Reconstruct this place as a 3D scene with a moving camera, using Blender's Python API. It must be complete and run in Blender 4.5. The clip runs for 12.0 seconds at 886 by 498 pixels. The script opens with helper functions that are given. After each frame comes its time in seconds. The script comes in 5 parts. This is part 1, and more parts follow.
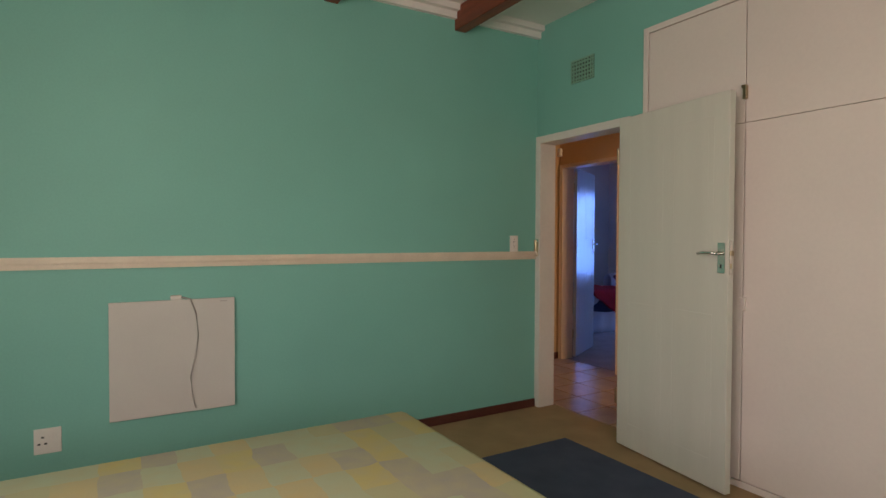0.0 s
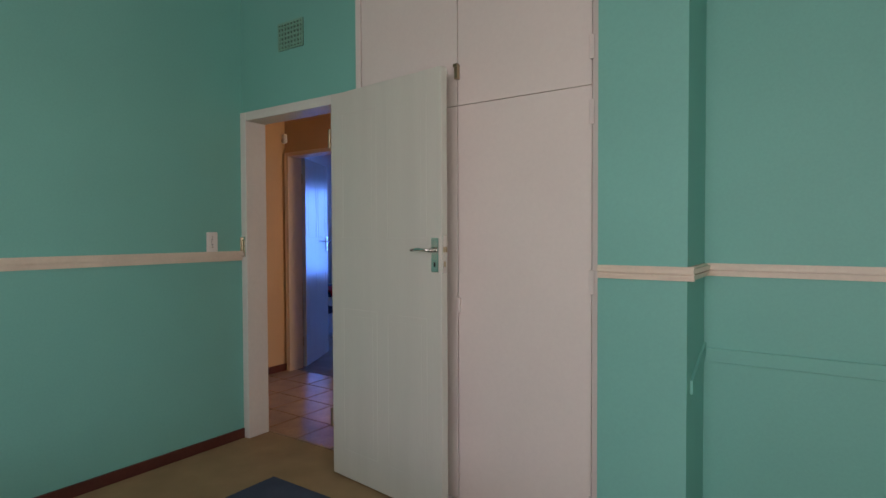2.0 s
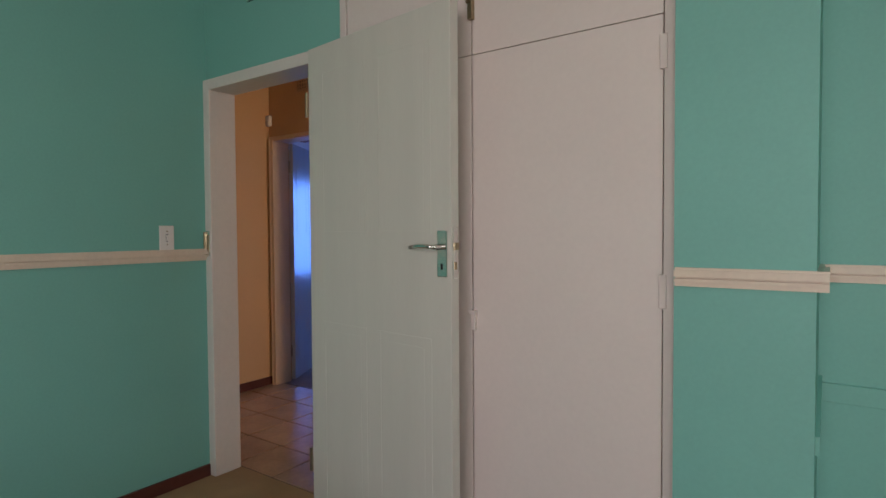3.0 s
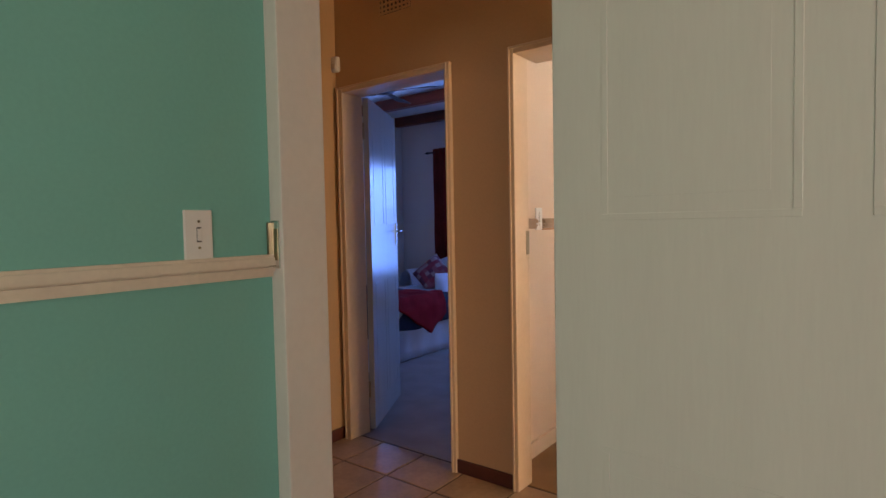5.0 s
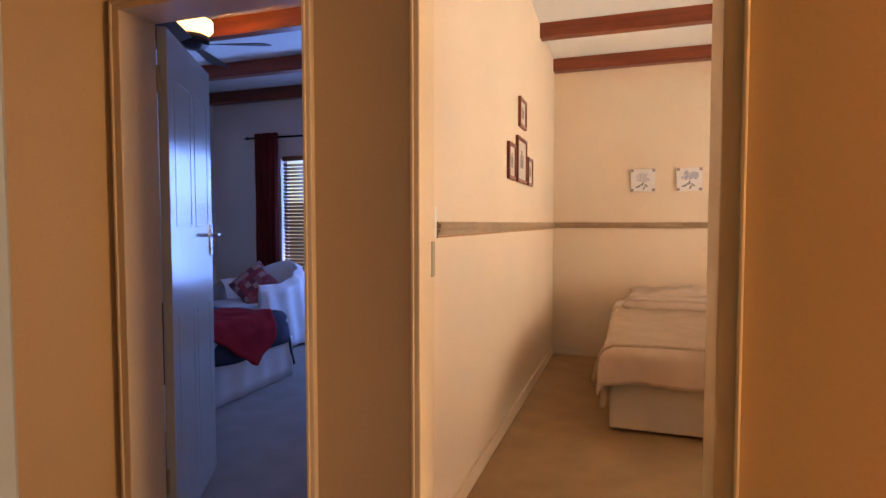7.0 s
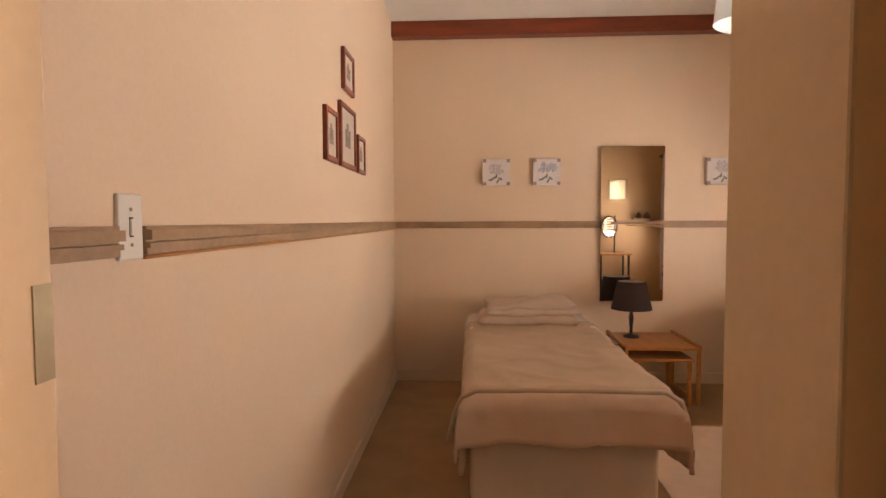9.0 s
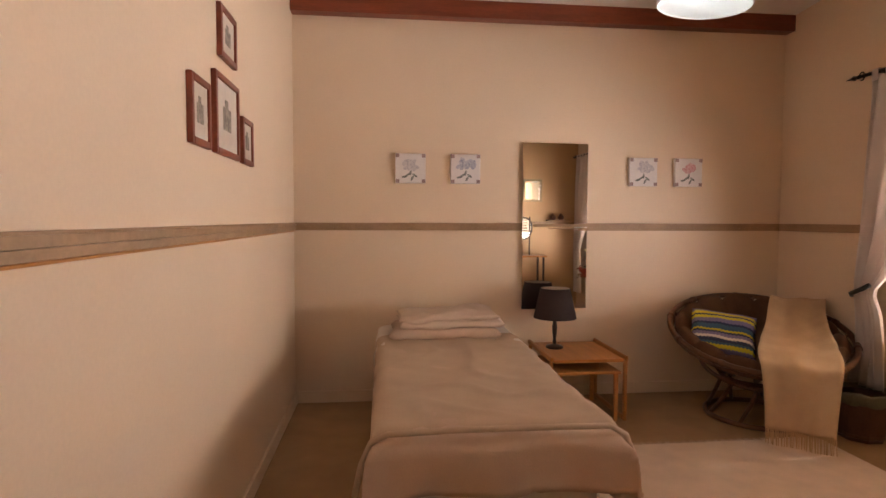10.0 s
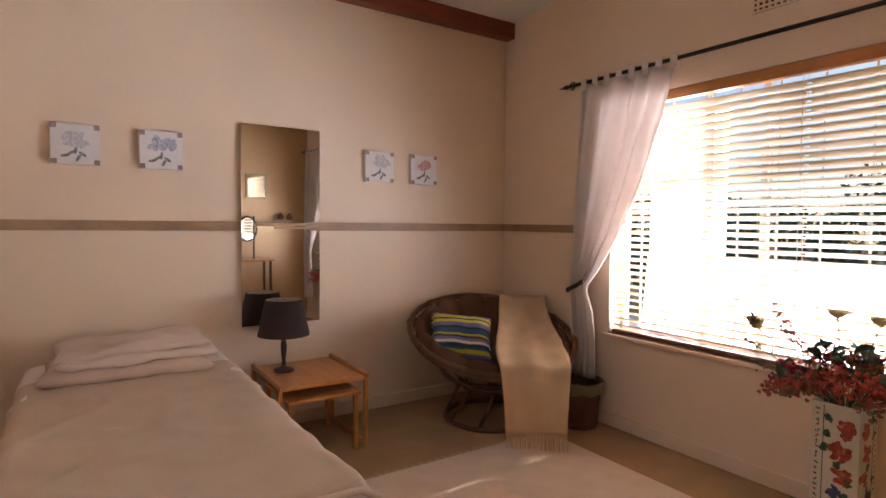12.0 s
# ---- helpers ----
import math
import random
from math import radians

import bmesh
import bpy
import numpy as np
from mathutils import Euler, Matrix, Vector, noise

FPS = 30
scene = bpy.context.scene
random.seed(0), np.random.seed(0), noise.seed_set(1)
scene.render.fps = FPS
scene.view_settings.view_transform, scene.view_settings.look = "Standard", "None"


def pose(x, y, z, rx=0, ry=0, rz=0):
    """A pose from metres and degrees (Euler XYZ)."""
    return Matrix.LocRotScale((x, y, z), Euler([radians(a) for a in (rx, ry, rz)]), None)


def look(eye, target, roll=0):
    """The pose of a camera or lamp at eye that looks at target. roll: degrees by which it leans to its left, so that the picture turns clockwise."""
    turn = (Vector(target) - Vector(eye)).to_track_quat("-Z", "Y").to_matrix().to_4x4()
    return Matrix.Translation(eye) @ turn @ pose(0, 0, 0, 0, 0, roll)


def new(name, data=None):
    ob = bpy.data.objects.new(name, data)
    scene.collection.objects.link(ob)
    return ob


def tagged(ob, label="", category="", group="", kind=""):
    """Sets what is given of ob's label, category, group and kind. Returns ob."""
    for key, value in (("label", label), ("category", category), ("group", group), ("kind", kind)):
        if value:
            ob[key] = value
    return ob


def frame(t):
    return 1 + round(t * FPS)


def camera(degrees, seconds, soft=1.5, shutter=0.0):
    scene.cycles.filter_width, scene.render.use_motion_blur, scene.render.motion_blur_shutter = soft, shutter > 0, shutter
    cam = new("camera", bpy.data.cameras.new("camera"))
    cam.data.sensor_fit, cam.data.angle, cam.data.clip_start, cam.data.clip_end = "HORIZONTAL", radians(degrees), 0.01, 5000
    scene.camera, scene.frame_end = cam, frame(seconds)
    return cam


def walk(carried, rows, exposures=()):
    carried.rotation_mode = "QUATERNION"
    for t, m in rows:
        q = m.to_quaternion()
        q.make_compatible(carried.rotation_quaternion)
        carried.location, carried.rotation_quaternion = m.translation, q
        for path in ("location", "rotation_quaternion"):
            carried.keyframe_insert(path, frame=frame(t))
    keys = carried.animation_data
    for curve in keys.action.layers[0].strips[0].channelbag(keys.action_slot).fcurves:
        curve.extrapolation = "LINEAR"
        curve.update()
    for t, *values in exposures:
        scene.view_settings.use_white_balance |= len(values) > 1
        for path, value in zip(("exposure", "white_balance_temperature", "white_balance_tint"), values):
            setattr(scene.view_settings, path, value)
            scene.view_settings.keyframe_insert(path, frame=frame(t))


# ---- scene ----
cam = camera(77.0, 12.0)
PATH = [
    (0, 3.322, -2.817, 1.306, 88.75, -0.21, 59.27),
    (0.5, 3.297, -2.743, 1.291, 88.79, -0.14, 50.53),
    (1, 3.243, -2.607, 1.288, 88.93, -0.18, 43.23),
    (1.5, 3.185, -2.449, 1.281, 88.98, -0.16, 37.41),
    (2, 3.074, -2.210, 1.296, 88.53, 0.22, 34.61),
    (2.5, 2.920, -1.941, 1.285, 88.43, 0.19, 34.51),
    (4.5, 1.660, -1.100, 1.270, 87.67, 1.21, 37.65),
    (5, 1.301, -0.946, 1.271, 87.45, 1.11, 37.24),
    (5.5, 1.087, -0.790, 1.290, 87.34, 0.98, 36.53),
    (6, 0.881, -0.626, 1.292, 87.27, 0.50, 32.94),
    (6.5, 0.682, -0.451, 1.298, 87.25, 0.22, 25.71),
    (7, 0.602, -0.227, 1.288, 87.32, 0.04, 18.74),
    (7.5, 0.551, 0.048, 1.286, 87.34, 0.10, 13.76),
    (9.5, 0.493, 1.055, 1.308, 87.05, 0.07, -0.96),
    (10, 0.494, 1.271, 1.314, 87.01, -0.19, -6.14),
    (10.5, 0.512, 1.415, 1.310, 87.12, -0.38, -13.75),
    (11, 0.560, 1.571, 1.304, 87.14, -0.48, -21.09),
    (11.5, 0.623, 1.712, 1.297, 87.31, -0.54, -28.07),
    (12, 0.681, 1.829, 1.294, 87.36, -0.58, -33.43),
]
walk(cam, [(t, pose(*p)) for t, *p in PATH], [(0.0, 0.06, 7000, 12), (1.0, 0.05, 6350, 12), (2.5, 0.0, 6050, 12), (4.5, 0.05, 6900, 12), (5.5, 0.26, 7400, 11), (7.0, 0.45, 8500, 13), (7.7, 0.45, 8500, 13), (9.5, -0.08, 7500, 18), (10.5, -0.03, 6800, 14), (12.0, 0.0, 5900, 11)])

# ---- world and light ----
world = bpy.data.worlds.new("sky")
scene.world = world
world.use_nodes = True
wn = world.node_tree.nodes
sky = wn.new("ShaderNodeTexSky")
sky.sky_type, sky.sun_disc = "NISHITA", False
sky.sun_elevation, sky.sun_rotation = radians(41.9), radians(85.3)
world.node_tree.links.new(sky.outputs[0], wn["Background"].inputs[0])
wn["Background"].inputs[1].default_value = 0.12


def lamp(name, kind, m, energy, color, size=(1, 1)):
    d = bpy.data.lights.new(name, kind)
    d.energy, d.color = energy, color
    if kind == "AREA":
        d.shape, d.size, d.size_y = "RECTANGLE", size[0], size[1]
    if kind == "POINT":
        d.shadow_soft_size = size[0]
    ob = new(name, d)
    ob.matrix_world = m
    return ob


sun_data = bpy.data.lights.new("sun", "SUN")
sun_data.energy, sun_data.angle, sun_data.color = 5.0, radians(0.5), (1.0, 0.93, 0.82)
sun_ob = new("sun", sun_data)
sun_ob.matrix_world = look((22.0, 1.8, 19.8), (0, 0, 0))
# daylight in the window openings
lamp("window_light_green", "AREA", look((3.15, -4.33, 1.6), (2.6, 0, 1.5)), 56, (1.0, 0.84, 0.83), (2.0, 1.3))
lamp("window_light_green_side", "AREA", look((4.54, -2.7, 1.65), (0, -2.7, 1.5)), 24, (1.0, 0.84, 0.81), (1.2, 1.3))
# warm lamp added at the unseen hall end to brighten the hall
lamp("hall_fill_light", "AREA", look((3.66, 0.96, 1.6), (0, 0.96, 1.3)), 46, (1.0, 0.74, 0.47), (0.6, 1.7))
lamp("window_light_cream", "AREA", look((3.86, 3.08, 0.86), (0, 3.08, 1.3)), 76, (0.96, 0.97, 1.0), (2.2, 0.5))
lamp("window_light_cream_side", "AREA", look((3.90, 3.92, 1.40), (0, 3.92, 1.40)), 46, (0.96, 0.97, 1.0), (0.52, 1.2))
lamp("window_light_blue", "AREA", look((-2.27, 5.73, 1.36), (-2.27, 0, 1.2)), 100, (0.10, 0.27, 1.0), (2.2, 1.45))
lamp("fan_bulb", "POINT", pose(-2.25, 2.87, 2.66), 8, (1.0, 0.55, 0.2), (0.05, 0))
lamp("pendant_bulb", "POINT", pose(1.74, 3.37, 2.28), 13, (0.78, 0.92, 1.0), (0.04, 0))


# ---- materials ----
def mat(name, color, rough=0.6, metal=0.0, vary=0.12, scale=3.0, fine=60.0, bump=0.1, color2=None, spec=0.4, stretch=(1, 1, 1), translucent=0.0):
    """Base colour varied at two scales, with a fine relief."""
    m = bpy.data.materials.new(name)
    m.use_nodes = True
    n, l = m.node_tree.nodes, m.node_tree.links
    b = n["Principled BSDF"]
    b.inputs["Roughness"].default_value, b.inputs["Metallic"].default_value = rough, metal
    b.inputs["Specular IOR Level"].default_value = spec
    tc = n.new("ShaderNodeTexCoord")
    mp = n.new("ShaderNodeMapping")
    mp.inputs["Scale"].default_value = stretch
    l.new(tc.outputs["Object"], mp.inputs[0])
    big, small = n.new("ShaderNodeTexNoise"), n.new("ShaderNodeTexNoise")
    for t, s in ((big, scale), (small, fine)):
        t.inputs["Scale"].default_value = s
        t.inputs["Detail"].default_value = 5
        l.new(mp.outputs[0], t.inputs["Vector"])
    mix = n.new("ShaderNodeMath")
    mix.operation = "MULTIPLY_ADD"
    mix.inputs[1].default_value = 0.35
    l.new(small.outputs[0], mix.inputs[0])
    half = n.new("ShaderNodeMath")
    half.operation = "MULTIPLY"
    half.inputs[1].default_value = 0.65
    l.new(big.outputs[0], half.inputs[0])
    l.new(half.outputs[0], mix.inputs[2])
    ramp = n.new("ShaderNodeValToRGB")
    c2 = color2 or tuple(c * (1 - 2 * vary) for c in color)
    ramp.color_ramp.elements[0].position, ramp.color_ramp.elements[1].position = 0.35, 0.65
    ramp.color_ramp.elements[0].color, ramp.color_ramp.elements[1].color = (*c2, 1), (*color, 1)
    l.new(mix.outputs[0], ramp.inputs[0])
    l.new(ramp.outputs[0], b.inputs["Base Color"])
    if bump:
        bp = n.new("ShaderNodeBump")
        bp.inputs["Strength"].default_value, bp.inputs["Distance"].default_value = bump, 0.004
        l.new(small.outputs[0], bp.inputs["Height"])
        l.new(bp.outputs[0], b.inputs["Normal"])
    if translucent:
        tr, ms = n.new("ShaderNodeBsdfTranslucent"), n.new("ShaderNodeMixShader")
        ms.inputs[0].default_value = translucent
        l.new(ramp.outputs[0], tr.inputs[0])
        l.new(b.outputs[0], ms.inputs[1])
        l.new(tr.outputs[0], ms.inputs[2])
        l.new(ms.outputs[0], n["Material Output"].inputs[0])
    return m


def glow(name, color, strength):
    m = bpy.data.materials.new(name)
    m.use_nodes = True
    b = m.node_tree.nodes["Principled BSDF"]
    b.inputs["Base Color"].default_value = (*color, 1)
    b.inputs["Emission Color"].default_value, b.inputs["Emission Strength"].default_value = (*color, 1), strength
    return m


def cells(name, colors, size, rough=0.9, soft=0.5, axes=(1, 1, 0), bump=0.2):
    """Cloth printed with soft blocks of several colours."""
    m = mat(name, colors[0], rough, 0, 0.05, 4, 120, bump)
    n, l = m.node_tree.nodes, m.node_tree.links
    tc = n.new("ShaderNodeTexCoord")
    wob = n.new("ShaderNodeTexNoise")
    wob.inputs["Scale"].default_value = 9
    add = n.new("ShaderNodeVectorMath")
    add.operation = "MULTIPLY_ADD"
    add.inputs[1].default_value = (0.04, 0.04, 0.04)
    l.new(tc.outputs["Object"], wob.inputs["Vector"])
    l.new(wob.outputs["Color"], add.inputs[0])
    l.new(tc.outputs["Object"], add.inputs[2])
    div = n.new("ShaderNodeVectorMath")
    div.operation = "MULTIPLY"
    div.inputs[1].default_value = tuple(a / s for a, s in zip(axes, size))
    l.new(add.outputs[0], div.inputs[0])
    fl = n.new("ShaderNodeVectorMath")
    fl.operation = "FLOOR"
    l.new(div.outputs[0], fl.inputs[0])
    wh = n.new("ShaderNodeTexWhiteNoise")
    l.new(fl.outputs[0], wh.inputs["Vector"])
    ramp = n.new("ShaderNodeValToRGB")
    ramp.color_ramp.interpolation = "CONSTANT"
    while len(ramp.color_ramp.elements) < len(colors):
        ramp.color_ramp.elements.new(0.5)
    for i, (e, c) in enumerate(zip(ramp.color_ramp.elements, colors)):
        e.position, e.color = i / len(colors), (*c, 1)
    l.new(wh.outputs["Value"], ramp.inputs[0])
    grain = n.new("ShaderNodeTexNoise")
    grain.inputs["Scale"].default_value = 16
    grain.inputs["Detail"].default_value = 6
    mx = n.new("ShaderNodeMix")
    mx.data_type = "RGBA"
    l.new(tc.outputs["Object"], grain.inputs["Vector"])
    sc = n.new("ShaderNodeMath")
    sc.operation = "MULTIPLY"
    sc.inputs[1].default_value = soft
    l.new(grain.outputs[0], sc.inputs[0])
    l.new(sc.outputs[0], mx.inputs["Factor"])
    l.new(ramp.outputs[0], mx.inputs["A"])
    mx.inputs["B"].default_value = (*(sum(c[i] for c in colors) / len(colors) for i in range(3)), 1)
    l.new(mx.outputs["Result"], n["Principled BSDF"].inputs["Base Color"])
    return m


GREEN = mat("green_paint", (0.21, 0.50, 0.42), 0.55, vary=0.05, scale=1.2, fine=90, bump=0.06)
CREAM = mat("cream_paint", (0.78, 0.60, 0.44), 0.6, vary=0.04, scale=1.0, fine=90, bump=0.05)
# cream deepened to ochre: the hall's warm, dim light is put in the colour
CREAM_HALLLIGHT = mat("cream_paint_hall_light", (0.60, 0.38, 0.20), 0.6, vary=0.05, scale=1.0, fine=90, bump=0.05)
DOORGLOSS = mat("door_gloss_paint", (0.52, 0.50, 0.46), 0.2, vary=0.03, scale=1.5, fine=40, bump=0.08, stretch=(6, 6, 0.5), spec=0.6)
BLUEWALL = mat("pale_paint", (0.68, 0.62, 0.56), 0.6, vary=0.05, scale=1.2, fine=90, bump=0.12)
WHITE = mat("white_gloss_paint", (0.74, 0.70, 0.63), 0.35, vary=0.04, scale=2, fine=40, bump=0.05)
DOORPAINT = mat("door_paint", (0.66, 0.64, 0.56), 0.38, vary=0.03, scale=1.5, fine=40, bump=0.10, stretch=(6, 6, 0.5))
CLOSET = mat("closet_paint", (0.76, 0.68, 0.62), 0.45, vary=0.03, scale=2, fine=60, bump=0.05)
FRAMEPAINT = mat("frame_paint", (0.70, 0.52, 0.34), 0.4, vary=0.05, scale=3, fine=50, bump=0.06)
PLASTER = mat("ceiling_board", (0.80, 0.77, 0.72), 0.8, vary=0.03, scale=1.5, fine=50, bump=0.1)
BEAM = mat("beam_wood", (0.27, 0.06, 0.025), 0.4, vary=0.25, scale=4, fine=50, bump=0.15, stretch=(0.4, 4, 4))
SKIRT = mat("skirting_brown", (0.11, 0.035, 0.025), 0.4, vary=0.15, scale=5, fine=50, bump=0.05)
TRIM = mat("trim_cream_gloss", (0.76, 0.64, 0.50), 0.35, vary=0.06, scale=6, fine=60, bump=0.05)
TRIMWOOD = mat("trim_brown_wash", (0.42, 0.26, 0.15), 0.45, vary=0.15, scale=6, fine=60, bump=0.08)
CARPET_G = mat("carpet_tan", (0.42, 0.29, 0.16), 0.95, vary=0.10, scale=5, fine=260, bump=0.6, spec=0.1)
CARPET_C = mat("carpet_brown", (0.42, 0.26, 0.14), 0.95, vary=0.10, scale=5, fine=260, bump=0.6, spec=0.1)
CARPET_B = mat("carpet_grey", (0.34, 0.30, 0.28), 0.95, vary=0.10, scale=5, fine=260, bump=0.6, spec=0.1)
RUGBLUE = mat("rug_blue_grey", (0.085, 0.10, 0.15), 0.95, vary=0.10, scale=6, fine=220, bump=0.6, spec=0.1)
RUGCREAM = mat("rug_cream", (0.72, 0.55, 0.43), 0.95, vary=0.06, scale=8, fine=180, bump=0.5, spec=0.1)
TILE = mat("terracotta_tile", (0.44, 0.29, 0.18), 0.28, vary=0.16, scale=5, fine=40, bump=0.08)
GROUT = mat("grout", (0.12, 0.08, 0.06), 0.9)
CHROME = mat("chrome", (0.75, 0.74, 0.70), 0.16, 1.0, vary=0.04, bump=0.0)
BRASS = mat("dull_brass", (0.42, 0.34, 0.22), 0.35, 1.0, vary=0.1)
PLASTIC = mat("white_plastic", (0.80, 0.76, 0.70), 0.35, vary=0.03, bump=0.0)
# near-black; on vent, socket and keyhole openings it paints in the hollow's shade
DARK = mat("dark_gap", (0.02, 0.02, 0.02), 0.6)
IRON = mat("black_iron", (0.025, 0.022, 0.02), 0.4, 0.6, vary=0.1)
HEATER = mat("heater_panel", (0.62, 0.58, 0.53), 0.5, vary=0.03, fine=120, bump=0.08)
CORD = mat("grey_cord", (0.50, 0.46, 0.42), 0.6)
MATTRESS = cells("mattress_print", ((0.62, 0.50, 0.16), (0.46, 0.46, 0.26), (0.38, 0.34, 0.34), (0.44, 0.54, 0.38), (0.60, 0.46, 0.22)), (0.16, 0.11, 1), soft=1.1)
SPREAD = mat("bed_cover_taupe", (0.56, 0.41, 0.30), 0.9, vary=0.06, scale=6, fine=180, bump=0.3, spec=0.15)
SHEET = mat("white_linen", (0.72, 0.62, 0.54), 0.9, vary=0.05, scale=5, fine=200, bump=0.2, spec=0.15)
LINEN = mat("folded_linen_beige", (0.64, 0.49, 0.39), 0.9, vary=0.06, scale=5, fine=200, bump=0.25, spec=0.15)
PINK = mat("pink_linen", (0.60, 0.43, 0.33), 0.9, vary=0.06, scale=5, fine=200, bump=0.2, spec=0.15)
PINE = mat("orange_pine", (0.55, 0.22, 0.055), 0.35, vary=0.15, scale=4, fine=60, bump=0.08, stretch=(6, 0.8, 6))
SHADE = mat("lamp_shade_dark", (0.035, 0.016, 0.014), 0.8, vary=0.15, fine=200, bump=0.2)
SHADEIN = mat("shade_lining", (0.62, 0.55, 0.46), 0.8)
EBONY = mat("dark_turned_wood", (0.03, 0.014, 0.010), 0.3, vary=0.2)
CANE = mat("rattan_cane", (0.15, 0.060, 0.026), 0.4, vary=0.25, scale=20, fine=90, bump=0.3)
CUSHION = mat("brown_suede", (0.135, 0.066, 0.036), 0.9, vary=0.18, scale=7, fine=120, bump=0.25, spec=0.15)
THROW = mat("tan_wool_throw", (0.56, 0.38, 0.23), 0.95, vary=0.07, scale=9, fine=240, bump=0.4, spec=0.1)
WICKER = mat("basket_wood", (0.13, 0.050, 0.030), 0.5, vary=0.2, scale=12, fine=80, bump=0.2)
LINER = mat("bin_liner_olive", (0.19, 0.155, 0.09), 0.7, vary=0.2, scale=14, fine=60, bump=0.3)
SHEER = mat("white_curtain_cloth", (0.80, 0.72, 0.68), 0.9, vary=0.04, scale=6, fine=260, bump=0.15, spec=0.1, translucent=0.45)
SLAT = mat("blind_slat_wood", (0.76, 0.58, 0.38), 0.4, vary=0.12, scale=3, fine=50, bump=0.05, stretch=(8, 0.6, 8), translucent=0.16)
SLATDARK = mat("blind_slat_dark", (0.30, 0.14, 0.07), 0.4, vary=0.15, scale=3, fine=50, bump=0.05, translucent=0.15)
STEEL = mat("white_steel", (0.75, 0.75, 0.74), 0.4, bump=0.0)
FRAMERED = mat("red_wood_frame", (0.28, 0.065, 0.035), 0.4, vary=0.2, scale=10, fine=60, bump=0.08)
PAPER = mat("picture_paper", (0.62, 0.53, 0.45), 0.8, vary=0.06, scale=12)
SKETCH = mat("picture_sketch", (0.36, 0.30, 0.24), 0.8, vary=0.3, scale=30, fine=120)
CERAMIC = mat("cream_ceramic_tile", (0.76, 0.70, 0.68), 0.3, vary=0.05, scale=12, bump=0.03)
CORNERP = mat("tile_corner_mauve", (0.42, 0.28, 0.27), 0.4, vary=0.2, scale=20)
PETALBLUE = mat("painted_petal_slate", (0.22, 0.23, 0.34), 0.5, vary=0.3, scale=60, fine=160, color2=(0.62, 0.58, 0.62))
PETALGREY = mat("painted_petal_grey", (0.40, 0.37, 0.42), 0.5, vary=0.3, scale=60, fine=160, color2=(0.68, 0.62, 0.62))
PETALPINK = mat("painted_petal_rose", (0.50, 0.17, 0.20), 0.5, vary=0.3, scale=60, fine=160, color2=(0.66, 0.48, 0.46))
LEAFP = mat("painted_leaf", (0.30, 0.31, 0.29), 0.5, vary=0.3, scale=60)
NAVY = mat("navy_duvet", (0.055, 0.065, 0.12), 0.9, vary=0.2, scale=6, fine=160, bump=0.3, spec=0.15)
RED = mat("red_throw", (0.42, 0.02, 0.03), 0.95, vary=0.2, scale=9, fine=200, bump=0.4, spec=0.1)
DRAPE = mat("white_cover", (0.70, 0.72, 0.78), 0.9, vary=0.05, scale=6, fine=200, bump=0.25, spec=0.1)
REDCURT = mat("dark_red_curtain", (0.20, 0.018, 0.016), 0.9, vary=0.2, scale=5, fine=200, bump=0.2, translucent=0.15)
FANWOOD = mat("fan_dark_wood", (0.06, 0.035, 0.03), 0.4, vary=0.2)
BULB = glow("bulb_cool", (0.85, 0.95, 1.0), 8)
FANGLASS = glow("fan_lamp_glass", (1.0, 0.62, 0.28), 3.0)
PENDANT = mat("pendant_fabric", (0.74, 0.74, 0.72), 0.8, vary=0.04, fine=200, bump=0.15, translucent=0.5)
LEAF = mat("plant_leaf", (0.075, 0.11, 0.055), 0.6, vary=0.25, scale=30)
BLOOMRED = mat("silk_red", (0.70, 0.14, 0.10), 0.8, vary=0.25, scale=30, translucent=0.2)
BLOOMORANGE = mat("silk_rust", (0.55, 0.19, 0.07), 0.8, vary=0.25, scale=30, translucent=0.2)
BLOOMDEEP = mat("silk_wine", (0.30, 0.035, 0.04), 0.8, vary=0.25, scale=30, translucent=0.15)
BLOOMYELLOW = mat("silk_yellow", (0.82, 0.68, 0.34), 0.8, vary=0.12, scale=30, translucent=0.4)
BLOOMTAN = mat("dried_tan", (0.34, 0.22, 0.10), 0.9, vary=0.2, scale=40, translucent=0.15)
VASEWHITE = mat("vase_cream_glaze", (0.66, 0.57, 0.43), 0.35, vary=0.05, scale=14)
DECALR = mat("decal_red", (0.55, 0.09, 0.05), 0.4, vary=0.3, scale=40)
DECALO = mat("decal_orange", (0.72, 0.25, 0.14), 0.4, vary=0.3, scale=60)
DECALG = mat("decal_green", (0.06, 0.13, 0.06), 0.4, vary=0.3, scale=40)
DECALB = mat("decal_blue", (0.08, 0.09, 0.22), 0.4, vary=0.3, scale=40)
GLASS = bpy.data.materials.new("window_glass")
GLASS.use_nodes = True
_b = GLASS.node_tree.nodes["Principled BSDF"]
_b.inputs["Transmission Weight"].default_value, _b.inputs["Roughness"].default_value, _b.inputs["IOR"].default_value = 1.0, 0.0, 1.02
MIRROR = mat("mirror_silver", (0.86, 0.86, 0.84), 0.02, 1.0, vary=0.0, bump=0.0)
STRIPES = mat("crochet_stripes", (0.1, 0.1, 0.2), 0.95, 0, 0.05, 4, 140, 0.8, spec=0.1)


